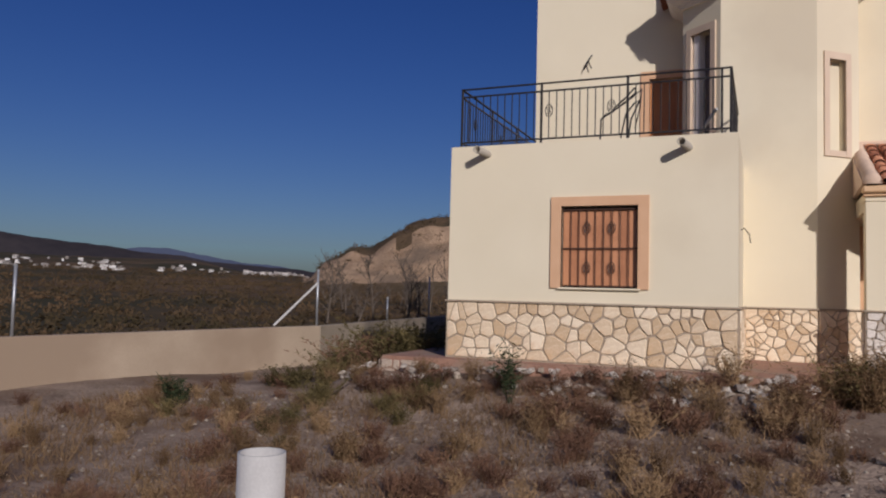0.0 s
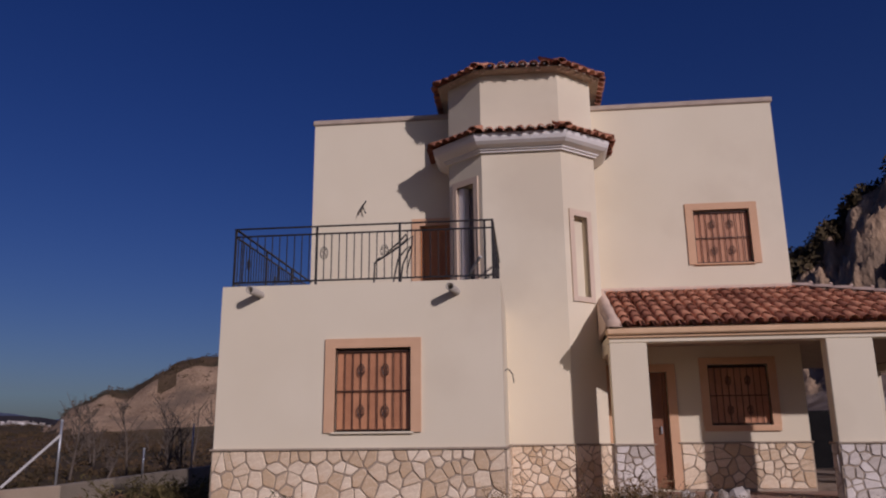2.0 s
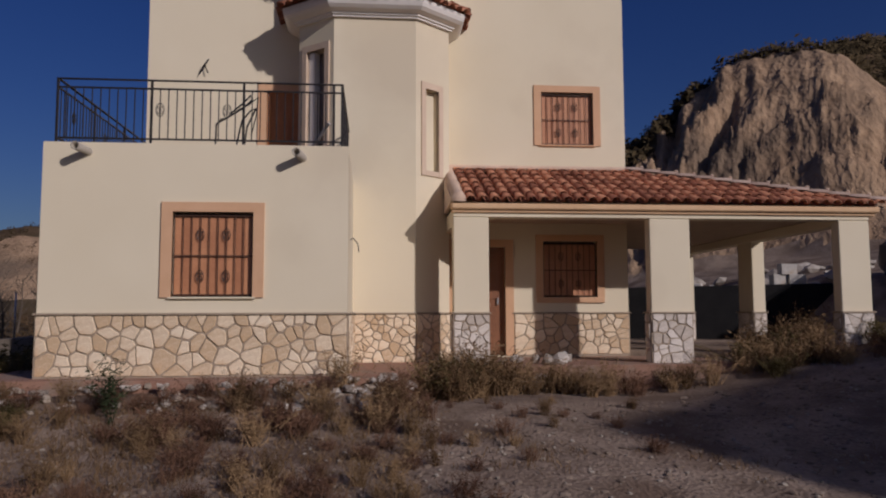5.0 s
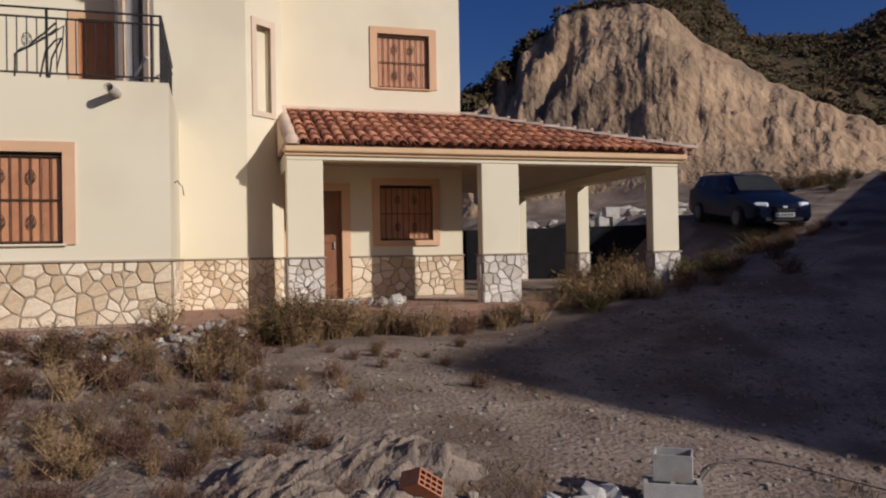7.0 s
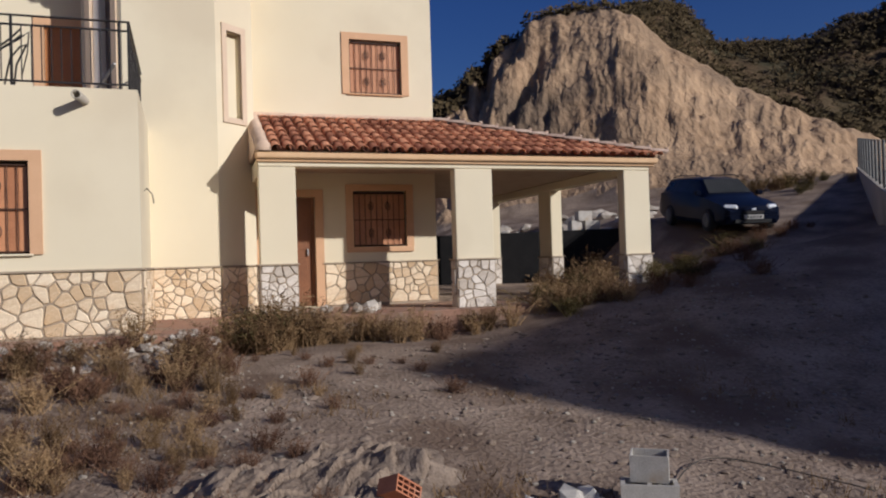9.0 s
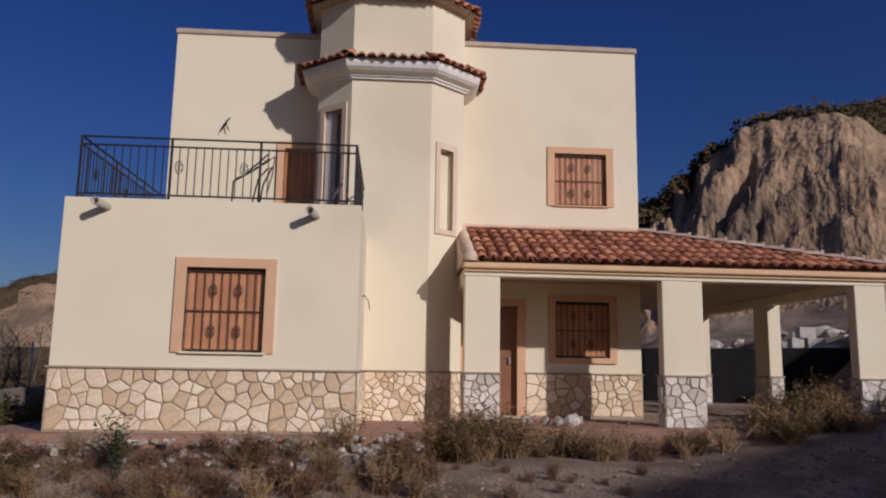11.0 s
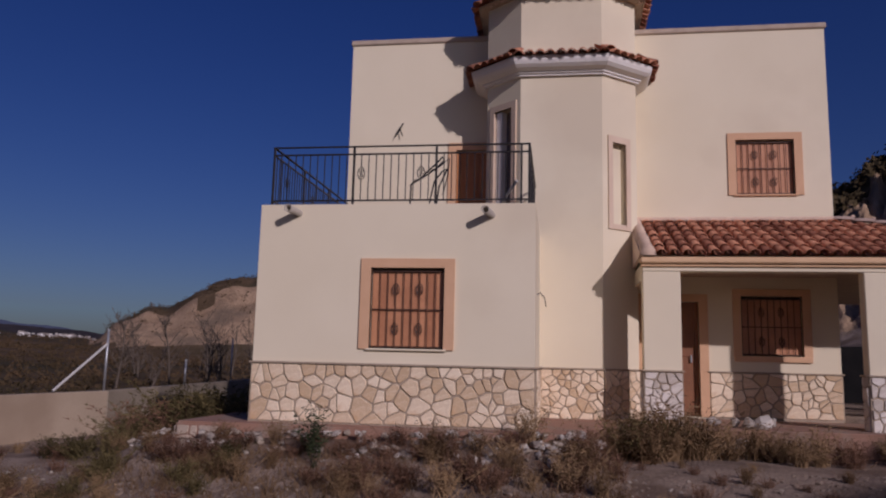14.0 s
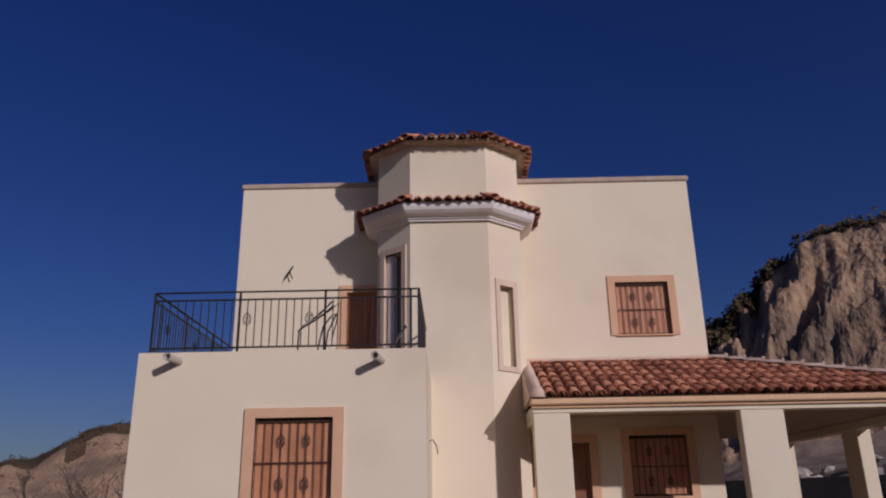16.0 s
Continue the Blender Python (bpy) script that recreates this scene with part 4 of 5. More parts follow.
# neighbouring house on the right, whose shadow falls across the drive
K, E1, E2 = Vector((16.85, -7.8)), Vector((1, 1.08)).normalized(), Vector((1.08, -1)).normalized()
bm = bmesh.new()
c = [K, K + E2 * 14, K + E2 * 14 + E1 * 13.0, K + E1 * 13.0]
prism(bm, [tuple(p) for p in c], -0.3, 10.3)
prism(bm, [tuple(p) for p in (c[0] + (E1 + E2) * 0.3, c[1] + (E1 - E2) * 0.3, c[2] - (E1 + E2) * 0.3, c[3] + (E2 - E1) * 0.3)], 10.3, 10.45)
tagged(part("neighbour_building", bm, STUCCO), "plain cream neighbouring building", "building", kind="structure")
# darker copy of the galvanised steel, with the neighbour's shade in its colour
SHADEGALV = material("shaded_zinc", (0.10, 0.10, 0.10), (0.17, 0.17, 0.16), 10, 80, 0.7, 0.3, bump=0.05, dist=0.002)
F0, F1 = Vector((14.2, 12.0)), Vector((25.6, 23.3))
wall_run("drive_wall", F0, F1, 1.2, 3.0, 5.15, -0.2, CONCRETE, "low concrete wall along the drive")
fence = thing("mesh_fence", "pale metal fence on the wall beside the drive", "fence", at=(*F0, 3.0))
for i in range(12):
    f = i / 11
    p = F0.lerp(F1, f) + E2 * 0.1
    part("post", boxed((p.x - F0.x - 0.03, p.y - F0.y - 0.03, 2.15 * f - 0.03), (p.x - F0.x + 0.03, p.y - F0.y + 0.03, 2.15 * f + 1.15), 0.005), SHADEGALV, fence)
for k in range(4):
    bm = bmesh.new()
    tube(bm, [(E2.x * 0.1, E2.y * 0.1, 0.06 + k * 0.35), (F1.x - F0.x + E2.x * 0.1, F1.y - F0.y + E2.y * 0.1, 2.21 + k * 0.35)], 0.008, 5)
    part("rail", bm, SHADEGALV, fence)
# near-black colour stands in for the deep shade behind the carport
SHADE_BLACK = material("painted_shade_black", (0.008, 0.008, 0.009), (0.018, 0.017, 0.017), 2, 40, 0.85, bump=0.3)
SHADE_BLACK.node_tree.nodes["Principled BSDF"].inputs["Specular IOR Level"].default_value = 0.1
wall_run("shade_black_wall", Vector((5.7, 23.0)), Vector((14.2, 21.4)), 0.6, 2.7, 2.85, 0.25, SHADE_BLACK, "retaining wall behind the carport, painted black for shade")


# ---- loose things in the yard ----
def hollow_block(m, sx, sy, sz, holes, mat, name, label, category, group=""):
    """A hollow block: outer shell and webs, open at the top."""
    ob = thing(name, label, category, group)
    t = 0.032 if sx > 0.3 else 0.012
    bm = bmesh.new()
    nx, ny = holes
    xs = [-sx / 2 + (sx - t) * i / nx for i in range(nx + 1)]
    ys = [-sy / 2 + (sy - t) * i / ny for i in range(ny + 1)]
    rim = [[bm.verts.new((u * (sx / 2 - d), v * (sy / 2 - d), z)) for u, v in ((-1, -1), (1, -1), (1, 1), (-1, 1))] for d, z in ((0, 0), (0, sz), (t, sz), (t, 0))]
    for a, b in zip(rim, rim[1:] + rim[:1]):
        for i in range(4):
            bm.faces.new((a[i], a[(i + 1) % 4], b[(i + 1) % 4], b[i]))
    bmesh.ops.recalc_face_normals(bm, faces=bm.faces[:])
    part("shell", bm, mat, ob)
    for y in ys[1:-1]:
        part("web", boxed((-sx / 2 + t, y, 0.003), (sx / 2 - t, y + t, sz - 0.003), 0.001), mat, ob)
    for x in xs[1:-1]:
        for a, b in zip(ys, ys[1:]):
            part("web", boxed((x, a + t, 0.002), (x + t, b, sz - 0.002), 0.001), mat, ob)
    if sx > 0.3:
        part("bottom", boxed((-sx / 2 + t, -sy / 2 + t, 0.004), (sx / 2 - t, sy / 2 - t, 0.03), 0.003), mat, ob)
    ob.matrix_world = m
    return ob


BLOCK = material("grey_concrete_block", (0.34, 0.315, 0.28), (0.56, 0.53, 0.48), 8, 90, 0.95, bump=0.5, dist=0.01, stain=(0.38, 0.31, 0.23), stain_at=0.6)
BRICK = material("red_hollow_brick", (0.36, 0.13, 0.065), (0.50, 0.20, 0.10), 8, 80, 0.9, bump=0.3, stain=(0.42, 0.33, 0.26), stain_at=0.6)
bz = ground_z(3.62, 5.05)
hollow_block(pose(3.61, 4.93, bz - 0.02, 0, 0, -30), 0.40, 0.20, 0.20, (2, 1), BLOCK, "concrete_block", "grey hollow concrete block lying on the dirt", "block", "concrete blocks")
hollow_block(pose(3.665, 5.00, bz + 0.18, 2, 0, -36), 0.27, 0.20, 0.19, (1, 1), BLOCK, "concrete_block", "grey hollow concrete block stacked on another", "block", "concrete blocks")
hollow_block(pose(1.80, 5.32, ground_z(1.80, 5.32) + 0.13, 66, 34, 24), 0.25, 0.12, 0.08 * 2.2, (4, 3), BRICK, "hollow_brick", "red hollow clay brick dusted with mortar", "brick")
rnd = random.Random(21)
for i in range(9):
    x, y = 2.98 + rnd.uniform(-0.28, 0.30), 5.10 + rnd.uniform(-0.2, 0.16)
    bm = bmesh.new()
    lump(bm, (0, 0, 0), rnd.uniform(0.06, 0.14), rnd, 0.8)
    ob = part("block_fragment", bm, PVC if i < 4 else BLOCK)
    ob.location = (x, y, ground_z(x, y) + 0.03)
    tagged(ob, "whitish broken piece of concrete block", "rubble", "fragments by the blocks")
# heap of dirt and dried mortar, cracked into parallel ridges
bm = bmesh.new()
NX, NY = 120, 84
grid = []
for j in range(NY + 1):
    for i in range(NX + 1):
        x, y = 0.0 + 2.75 * i / NX, 4.7 + 2.35 * j / NY
        u, v = (x - 1.38) / 1.3, (y - 5.75 - 0.25 * (x - 1.3)) / 1.0
        edge = 1 - u * u - v * v + 0.35 * noise.noise((x * 1.9, y * 1.9, 1))
        along = (x * 0.80 - y * 0.60) * 5.2 + 0.9 * noise.noise((x * 1.7, y * 1.7, 4))
        cell = along - math.floor(along)
        cut = (0.35 + 0.65 * cell) * (1 - smooth((cell - 0.90) / 0.10))
        big = noise.fractal((x * 2.0, y * 2.0, 8), 0.9, 2, 3)
        rough = noise.fractal((x * 11, y * 11, 2), 0.9, 2, 3)
        hgt = 0.13 * smooth(edge * 1.5) * (0.75 + 0.4 * big) + smooth(edge * 2) * (0.075 * cut * (0.3 + 1.0 * smooth(0.5 + big)) + 0.016 * rough)
        grid.append(bm.verts.new((x, y, ground_z(x, y) - 0.05 + (hgt + 0.035 if edge > 0 else 0.05 * edge))))
for j in range(NY):
    for i in range(NX):
        a = j * (NX + 1) + i
        bm.faces.new([grid[k] for k in (a, a + 1, a + NX + 2, a + NX + 1)])
HEAP = material("dried_mortar_dirt", (0.14, 0.104, 0.078), (0.32, 0.252, 0.192), 4, 40, 0.97, bump=0.9, dist=0.03)
tagged(part("dirt_mound", bm, HEAP), "low heap of dirt and dried mortar cracked into ridges", "dirt heap")
for i in range(26):
    a, f = rnd.uniform(0, 6.3), rnd.uniform(0.4, 1.05)
    x, y = 1.38 + 1.2 * f * math.cos(a), 5.8 + 0.9 * f * math.sin(a)
    bm = bmesh.new()
    r = rnd.uniform(0.03, 0.1)
    lump(bm, (0, 0, 0), r, rnd, 0.6)
    ob = part("mortar_lump", bm, ROCK_EARTH)
    ob.location = (x, y, ground_z(x, y) + 0.16 * max(0.0, 1.1 - f))
    tagged(ob, "broken lump of dried mortar on the dirt heap", "mortar lump", "dried mortar lumps")
# builder's blocks and pale rubble beyond the retaining wall
for i, (x, y, z, a) in enumerate(((12.5, 22.15, 2.8, 8), (13.0, 22.05, 2.8, -6), (12.75, 22.1, 3.12, 3))):
    hollow_block(pose(x, y, z, 0, 0, a) @ Matrix.Diagonal((1.25, 1.25, 1.6, 1)), 0.40, 0.20, 0.20, (2, 1), BLOCK, "concrete_block", "pale concrete block stacked on the retaining wall", "block", "blocks behind the carport")
for i in range(46):
    az, r = rnd.uniform(23, 35), rnd.uniform(25.5, 31)
    x, y = r * math.sin(radians(az)), r * math.cos(radians(az))
    bm = bmesh.new()
    q = rnd.uniform(0.12, 0.4)
    lump(bm, (0, 0, 0), q, rnd, 0.6)
    ob = part("rubble_stone", bm, ROCK_PALE)
    ob.location = (x, y, ground_z(x, y) + q * 0.25)
    tagged(ob, "pale rubble tipped below the cut hillside", "stone", "rubble behind the carport")
# loose thin hose
RUSTY = material("dusty_dark_hose", (0.05, 0.04, 0.032), (0.09, 0.075, 0.06), 10, 80, 0.8, bump=0.05, dist=0.002)
bm = bmesh.new()
pts = []
for i in range(22):
    a = i / 21
    x, y = 4.15 + 1.25 * a, 5.35 + 0.35 * math.sin(a * 3.0) - 0.75 * a * a
    pts.append((x, y, ground_z(x, y) + 0.02 + 0.05 * math.sin(a * 3.1)))
tube(bm, pts, 0.006, 6)
tagged(part("hose", bm, RUSTY, smooth=True), "thin dusty black hose curling over the dirt", "hose")
# upright drain pipe
bm = bmesh.new()
rows = []
k = 24
for r, z in ((0.134, -0.95), (0.134, 0.0), (0.122, 0.0), (0.122, -0.6)):
    rows.append([bm.verts.new((r * math.cos(2 * math.pi * i / k), r * math.sin(2 * math.pi * i / k), z)) for i in range(k)])
for a, b in zip(rows, rows[1:]):
    for i in range(k):
        bm.faces.new((a[i], a[(i + 1) % k], b[(i + 1) % k], b[i]))
bm.faces.new(rows[-1])
bmesh.ops.recalc_face_normals(bm, faces=bm.faces[:])
ob = part("drain_pipe", bm, PVC, smooth=True)
ob.location = (-2.33, 3.75, 1.165)
tagged(ob, "white plastic drain pipe standing up out of the ground", "pipe")

# cables on the house
def cable(name, pts, r, label):
    bm = bmesh.new()
    tube(bm, pts, r, 5)
    tagged(part(name, bm, IRON, smooth=True), label, "cable")


cable("wall_cable", [(-3.02, 15.21, 6.84), (-3.0, 15.15, 6.87), (-2.95, 15.13, 6.92), (-2.93, 15.14, 6.96), (-2.97, 15.12, 6.88), (-3.03, 15.12, 6.80), (-3.06, 15.13, 6.72)], 0.016, "loose end of black cable hanging from the wall")
cable("wall_cable", [(FX1 + 0.01, 12.0, 3.12), (FX1 + 0.05, 11.9, 3.14), (FX1 + 0.12, 11.86, 3.05), (FX1 + 0.14, 11.85, 2.92)], 0.008, "loose end of thin cable beside the terrace corner")
cable("cable_tangle", [(-2.05, 11.5, 4.12), (-2.0, 11.45, 4.45), (-1.98, 11.4, 4.75), (-1.8, 11.4, 4.86), (-1.62, 11.4, 4.98), (-1.48, 11.42, 5.12), (-1.5, 11.45, 5.2), (-1.62, 11.4, 5.05), (-1.78, 11.38, 4.9)], 0.014, "tangled black conduit leaning on the terrace railing")
cable("cable_tangle", [(-1.75, 11.6, 4.12), (-1.7, 11.5, 4.5), (-1.62, 11.42, 4.8), (-1.5, 11.4, 4.95), (-1.42, 11.42, 5.0), (-1.55, 11.44, 4.72), (-1.6, 11.5, 4.4), (-1.64, 11.55, 4.12)], 0.013, "tangled black conduit leaning on the terrace railing")
rnd = random.Random(64)
pts = [(-2.0 + 0.62 * k / 9 + rnd.uniform(-0.03, 0.03), 11.36 + 0.1 * rnd.random(), 4.74 + 0.40 * k / 9 + rnd.uniform(-0.03, 0.03)) for k in range(10)]
cable("cable_tangle", pts + [(-1.42, 11.45, 4.9), (-1.5, 11.5, 4.6)], 0.009, "thin bent conduit tangled behind the terrace railing")
for x, z, r in ((-2.98, 6.78, 0.012), (-3.04, 6.76, 0.010)):
    cable("wall_cable", [(-3.0, 15.19, 6.86), (x, 15.12, z + 0.02), (x + (0.05 if x > -3 else -0.04), 15.11, z - 0.1)], r, "frayed end of black cable hanging from the wall")
bm = bmesh.new()
tube(bm, [(-0.98, 12.3, 4.13), (-0.35, 11.35, 4.78)], 0.025, 6)
tagged(part("leaning_pole", bm, PVC), "pale plastic pole leaning on the terrace railing", "pole")


# ---- car ----
PAINT = material("dark_blue_car_paint", (0.004, 0.006, 0.016), (0.007, 0.010, 0.024), 2, 30, 0.3, bump=0)
PAINT.node_tree.nodes["Principled BSDF"].inputs["Specular IOR Level"].default_value = 0.12
# opaque panes; the bright view through them is put into their grey
GLASS = material("lit_view_car_glass", (0.06, 0.064, 0.062), (0.10, 0.10, 0.096), 2, 30, 0.08, bump=0)
RUBBER = material("tyre_rubber", (0.015, 0.015, 0.015), (0.03, 0.03, 0.03), 10, 60, 0.9, bump=0.2)
LAMP = material("clear_headlamp", (0.70, 0.72, 0.74), (0.82, 0.84, 0.86), 10, 60, 0.15, bump=0)
STATIONS = [(0.0, 0.36, 0.58, 0.60, 0.66, 0.5), (0.08, 0.24, 0.66, 0.70, 0.76, 0.62), (0.35, 0.20, 0.76, 0.80, 0.82, 0.7), (0.95, 0.19, 0.86, 0.93, 0.84, 0.72), (1.25, 0.19, 0.91, 0.98, 0.85, 0.7),
            (1.95, 0.19, 0.93, 1.40, 0.85, 0.58), (2.55, 0.19, 0.95, 1.46, 0.85, 0.59), (3.35, 0.19, 0.96, 1.45, 0.85, 0.585), (4.1, 0.21, 0.97, 1.41, 0.84, 0.58), (4.36, 0.26, 0.96, 1.08, 0.82, 0.66), (4.44, 0.34, 0.84, 0.88, 0.78, 0.62)]


def car_section(s, grow=0.0):
    x, zb, belt, top, w, wr = s
    g = grow
    half = [(0.0, zb), (w * 0.9, zb), (w + g, zb + 0.12), (w + g, (zb + belt) / 2), (w - 0.03 + g, belt), (wr + g, top - 0.045), (wr * 0.8, top + g), (0.0, top + 0.012 + g)]
    return [(x, y, z) for y, z in half] + [(x, -y, z) for y, z in half[-2:0:-1]]


def build_car():
    car = thing("car", "dark blue estate car parked on the sloping drive", "car")
    bm = bmesh.new()
    rows = [[bm.verts.new(p) for p in car_section(s)] for s in STATIONS]
    n = len(rows[0])
    for a, b in zip(rows, rows[1:]):
        for i in range(n):
            bm.faces.new((a[i], a[(i + 1) % n], b[(i + 1) % n], b[i]))
    bm.faces.new(rows[0][::-1])
    bm.faces.new(rows[-1])
    bmesh.ops.recalc_face_normals(bm, faces=bm.faces[:])
    body = part("body", bm, PAINT, car, smooth=True)
    body.data.set_sharp_from_angle(angle=radians(24))

    def pane(name, sa, sb, lo, hi, fa=0.06, fb=0.94, sgn=1):
        """A pane laid 8 mm proud of the shell between two stations."""
        bm = bmesh.new()
        a, b = car_section(STATIONS[sa], 0.008), car_section(STATIONS[sb], 0.008)
        q = []
        for f, k in ((fa, lo), (fb, lo), (fb, hi), (fa, hi)):
            i0, i1 = int(k), min(int(k) + 1, n - 1)
            pa = Vector(a[i0]).lerp(Vector(a[i1]), k - i0)
            pb = Vector(b[i0]).lerp(Vector(b[i1]), k - i0)
            p = pa.lerp(pb, f)
            q.append(bm.verts.new((p.x, p.y * sgn, p.z)))
        bm.faces.new(q)
        bmesh.ops.solidify(bm, geom=bm.faces[:], thickness=0.006)
        part(name, bm, GLASS, car)

    for sgn in (1, -1):
        pane("side_window", 4, 5, 4.15, 4.85, 0.45, 0.98, sgn)
        pane("side_window", 5, 6, 4.15, 4.9, 0.04, 0.97, sgn)
        pane("side_window", 6, 7, 4.15, 4.9, 0.06, 0.96, sgn)
        pane("side_window", 7, 8, 4.15, 4.85, 0.06, 0.9, sgn)
    bm = bmesh.new()
    a, b = STATIONS[4], STATIONS[5]
    q = [bm.verts.new(p) for p in ((a[0] + 0.05, 0.62, a[3] + 0.05), (a[0] + 0.05, -0.62, a[3] + 0.05), (b[0] - 0.04, -0.52, b[3] + 0.005), (b[0] - 0.04, 0.52, b[3] + 0.005))]
    bm.faces.new(q)
    bmesh.ops.solidify(bm, geom=bm.faces[:], thickness=0.02)
    part("windscreen", bm, GLASS, car)
    for y in (0.52, -0.52):
        bm = boxed((-0.10, -0.18, -0.07), (0.18, 0.18, 0.07), 0.04, pose(0.17, y * 1.06, 0.655, 0, 24, -26 if y > 0 else 26))
        part("headlight", bm, LAMP, car, "clear headlight")
        bm = boxed((0.0, -0.1, 0), (0.03, 0.1, 0.07), 0.015, pose(0.03, y * 1.04, 0.36))
        part("fog_light", bm, LAMP, car)
        bm = bmesh.new()
        box(bm, (1.35, y * 1.72 - 0.09, 0.96), (1.5, y * 1.72 + 0.09, 1.09))
        soft(bm, 0.03, 2)
        part("wing_mirror", bm, PAINT, car)
        bm = bmesh.new()
        tube(bm, [(1.9, y * 1.05, 1.46), (2.2, y * 1.05, 1.51), (3.7, y * 1.05, 1.49), (3.95, y * 1.05, 1.42)], 0.016, 6)
        part("roof_rail", bm, IRON, car)
    part("grille", boxed((-0.03, -0.28, 0.50), (0.03, 0.28, 0.58), 0.01), IRON, car)
    part("badge", boxed((-0.04, -0.06, 0.60), (0.02, 0.06, 0.65), 0.01), LAMP, car, "pale oval badge")
    plate = part("number_plate", boxed((-0.05, -0.26, 0.37), (-0.02, 0.26, 0.48), 0.004), PVC, car, "white plate with dark bars")
    for i in range(5):
        part("plate_bar", boxed((-0.056, -0.2 + i * 0.085, 0.40), (-0.049, -0.145 + i * 0.085, 0.45), 0.001), RUBBER, plate)
    part("bumper_intake", boxed((-0.02, -0.5, 0.26), (0.06, 0.5, 0.35), 0.01), RUBBER, car)
    for x in (0.85, 3.48):
        for y in (0.80, -0.80):
            bm = bmesh.new()
            bmesh.ops.create_cone(bm, cap_ends=True, segments=24, radius1=0.31, radius2=0.31, depth=0.2, matrix=pose(x, y, 0.31, 90))
            soft(bm, 0.025, 2)
            tyre = part("wheel", bm, RUBBER, car, "black tyre")
            bm = bmesh.new()
            bmesh.ops.create_cone(bm, cap_ends=True, segments=20, radius1=0.2, radius2=0.17, depth=0.03, matrix=pose(x, y + (0.11 if y > 0 else -0.11), 0.31, -90 if y > 0 else 90))
            part("rim", bm, SHADEGALV, tyre)
    return car


car = build_car()
cx, cy = 15.1, 18.6
head = math.degrees(math.atan2(0.97, 0.23))
car.matrix_world = pose(cx, cy, ground_z(cx, cy) - 0.03, 0, -6.5, head) @ Matrix.Translation((-2.2, 0, 0))


# ---- plants ----
DRY = material("dry_weed", (0.13, 0.080, 0.040), (0.335, 0.222, 0.114), 3, 20, 0.95, bump=0, spread=0.5)
OLIVE = material("olive_weed", (0.058, 0.048, 0.020), (0.160, 0.124, 0.052), 3, 20, 0.95, bump=0, spread=0.4)
RUSSET = material("russet_weed", (0.095, 0.050, 0.031), (0.205, 0.115, 0.070), 3, 20, 0.95, bump=0, spread=0.4)
THISTLE = material("dark_green_thistle", (0.022, 0.030, 0.014), (0.055, 0.065, 0.030), 3, 20, 0.95, bump=0)


def twig(bm, p, q, w, rnd):
    d = (q - p).normalized()
    s = d.orthogonal().normalized()
    s.rotate(Matrix.Rotation(rnd.uniform(0, 6.3), 3, d))
    a = [bm.verts.new(c) for c in (p - s * w, p + s * w, q)]
    bm.faces.new(a)


def weed_mesh(name, rnd, height, spread, stems, leaves, mat, leaf=0.03):
    """Branching stems with small narrow leaves and seed heads."""
    bm = bmesh.new()
    for i in range(stems):
        a, tilt = rnd.uniform(0, 6.3), abs(rnd.gauss(0, 1)) * spread
        root = Vector((rnd.gauss(0, 0.12) * spread, rnd.gauss(0, 0.12) * spread, -0.03))
        hgt = height * rnd.uniform(0.45, 1.0)
        tip = root + Vector((math.cos(a) * tilt * hgt, math.sin(a) * tilt * hgt, hgt))
        mid = root.lerp(tip, 0.5) + Vector((rnd.gauss(0, 0.05), rnd.gauss(0, 0.05), 0.03)) * height
        twig(bm, root, mid, 0.008, rnd)
        twig(bm, root.lerp(mid, 0.9), tip, 0.006, rnd)
        for k in range(leaves):
            f = rnd.uniform(0.25, 1.0)
            p = (root.lerp(mid, f * 2) if f < 0.5 else mid.lerp(tip, f * 2 - 1)) + Vector((rnd.gauss(0, 0.02), rnd.gauss(0, 0.02), 0))
            d = Vector((rnd.gauss(0, 1), rnd.gauss(0, 1), rnd.uniform(-0.2, 1.0))).normalized()
            twig(bm, p, p + d * leaf * rnd.uniform(1.0, 3.2), leaf * 0.22, rnd)
    me = bpy.data.meshes.new(name)
    bm.to_mesh(me)
    bm.free()
    me.materials.append(mat)
    return me


rnd = random.Random(5)
WEEDS = {"dry": [weed_mesh("dry_weed", rnd, 0.62, 0.55, 55, 13, DRY) for _ in range(3)],
         "olive": [weed_mesh("green_weed", rnd, 0.55, 0.75, 55, 18, OLIVE, 0.034) for _ in range(3)],
         "russet": [weed_mesh("russet_weed", rnd, 0.45, 0.8, 60, 14, RUSSET, 0.026) for _ in range(2)]}
LABELS = {"dry": "dry straw-coloured weed clump growing from the dirt", "olive": "dull olive-green weed clump growing from the dirt", "russet": "reddish-brown dead weed clump on the dirt"}


def weed(kind, x, y, size, z=None):
    ob = new(f"{'green' if kind == 'olive' else kind}_weed", rnd.choice(WEEDS[kind]))
    ob.matrix_world = pose(x, y, ground_z(x, y) if z is None else z, 0, 0, rnd.uniform(0, 360)) @ Matrix.Diagonal((size, size, size * rnd.uniform(0.8, 1.15), 1))
    tagged(ob, LABELS[kind], "weed", f"{kind} weeds in the yard")


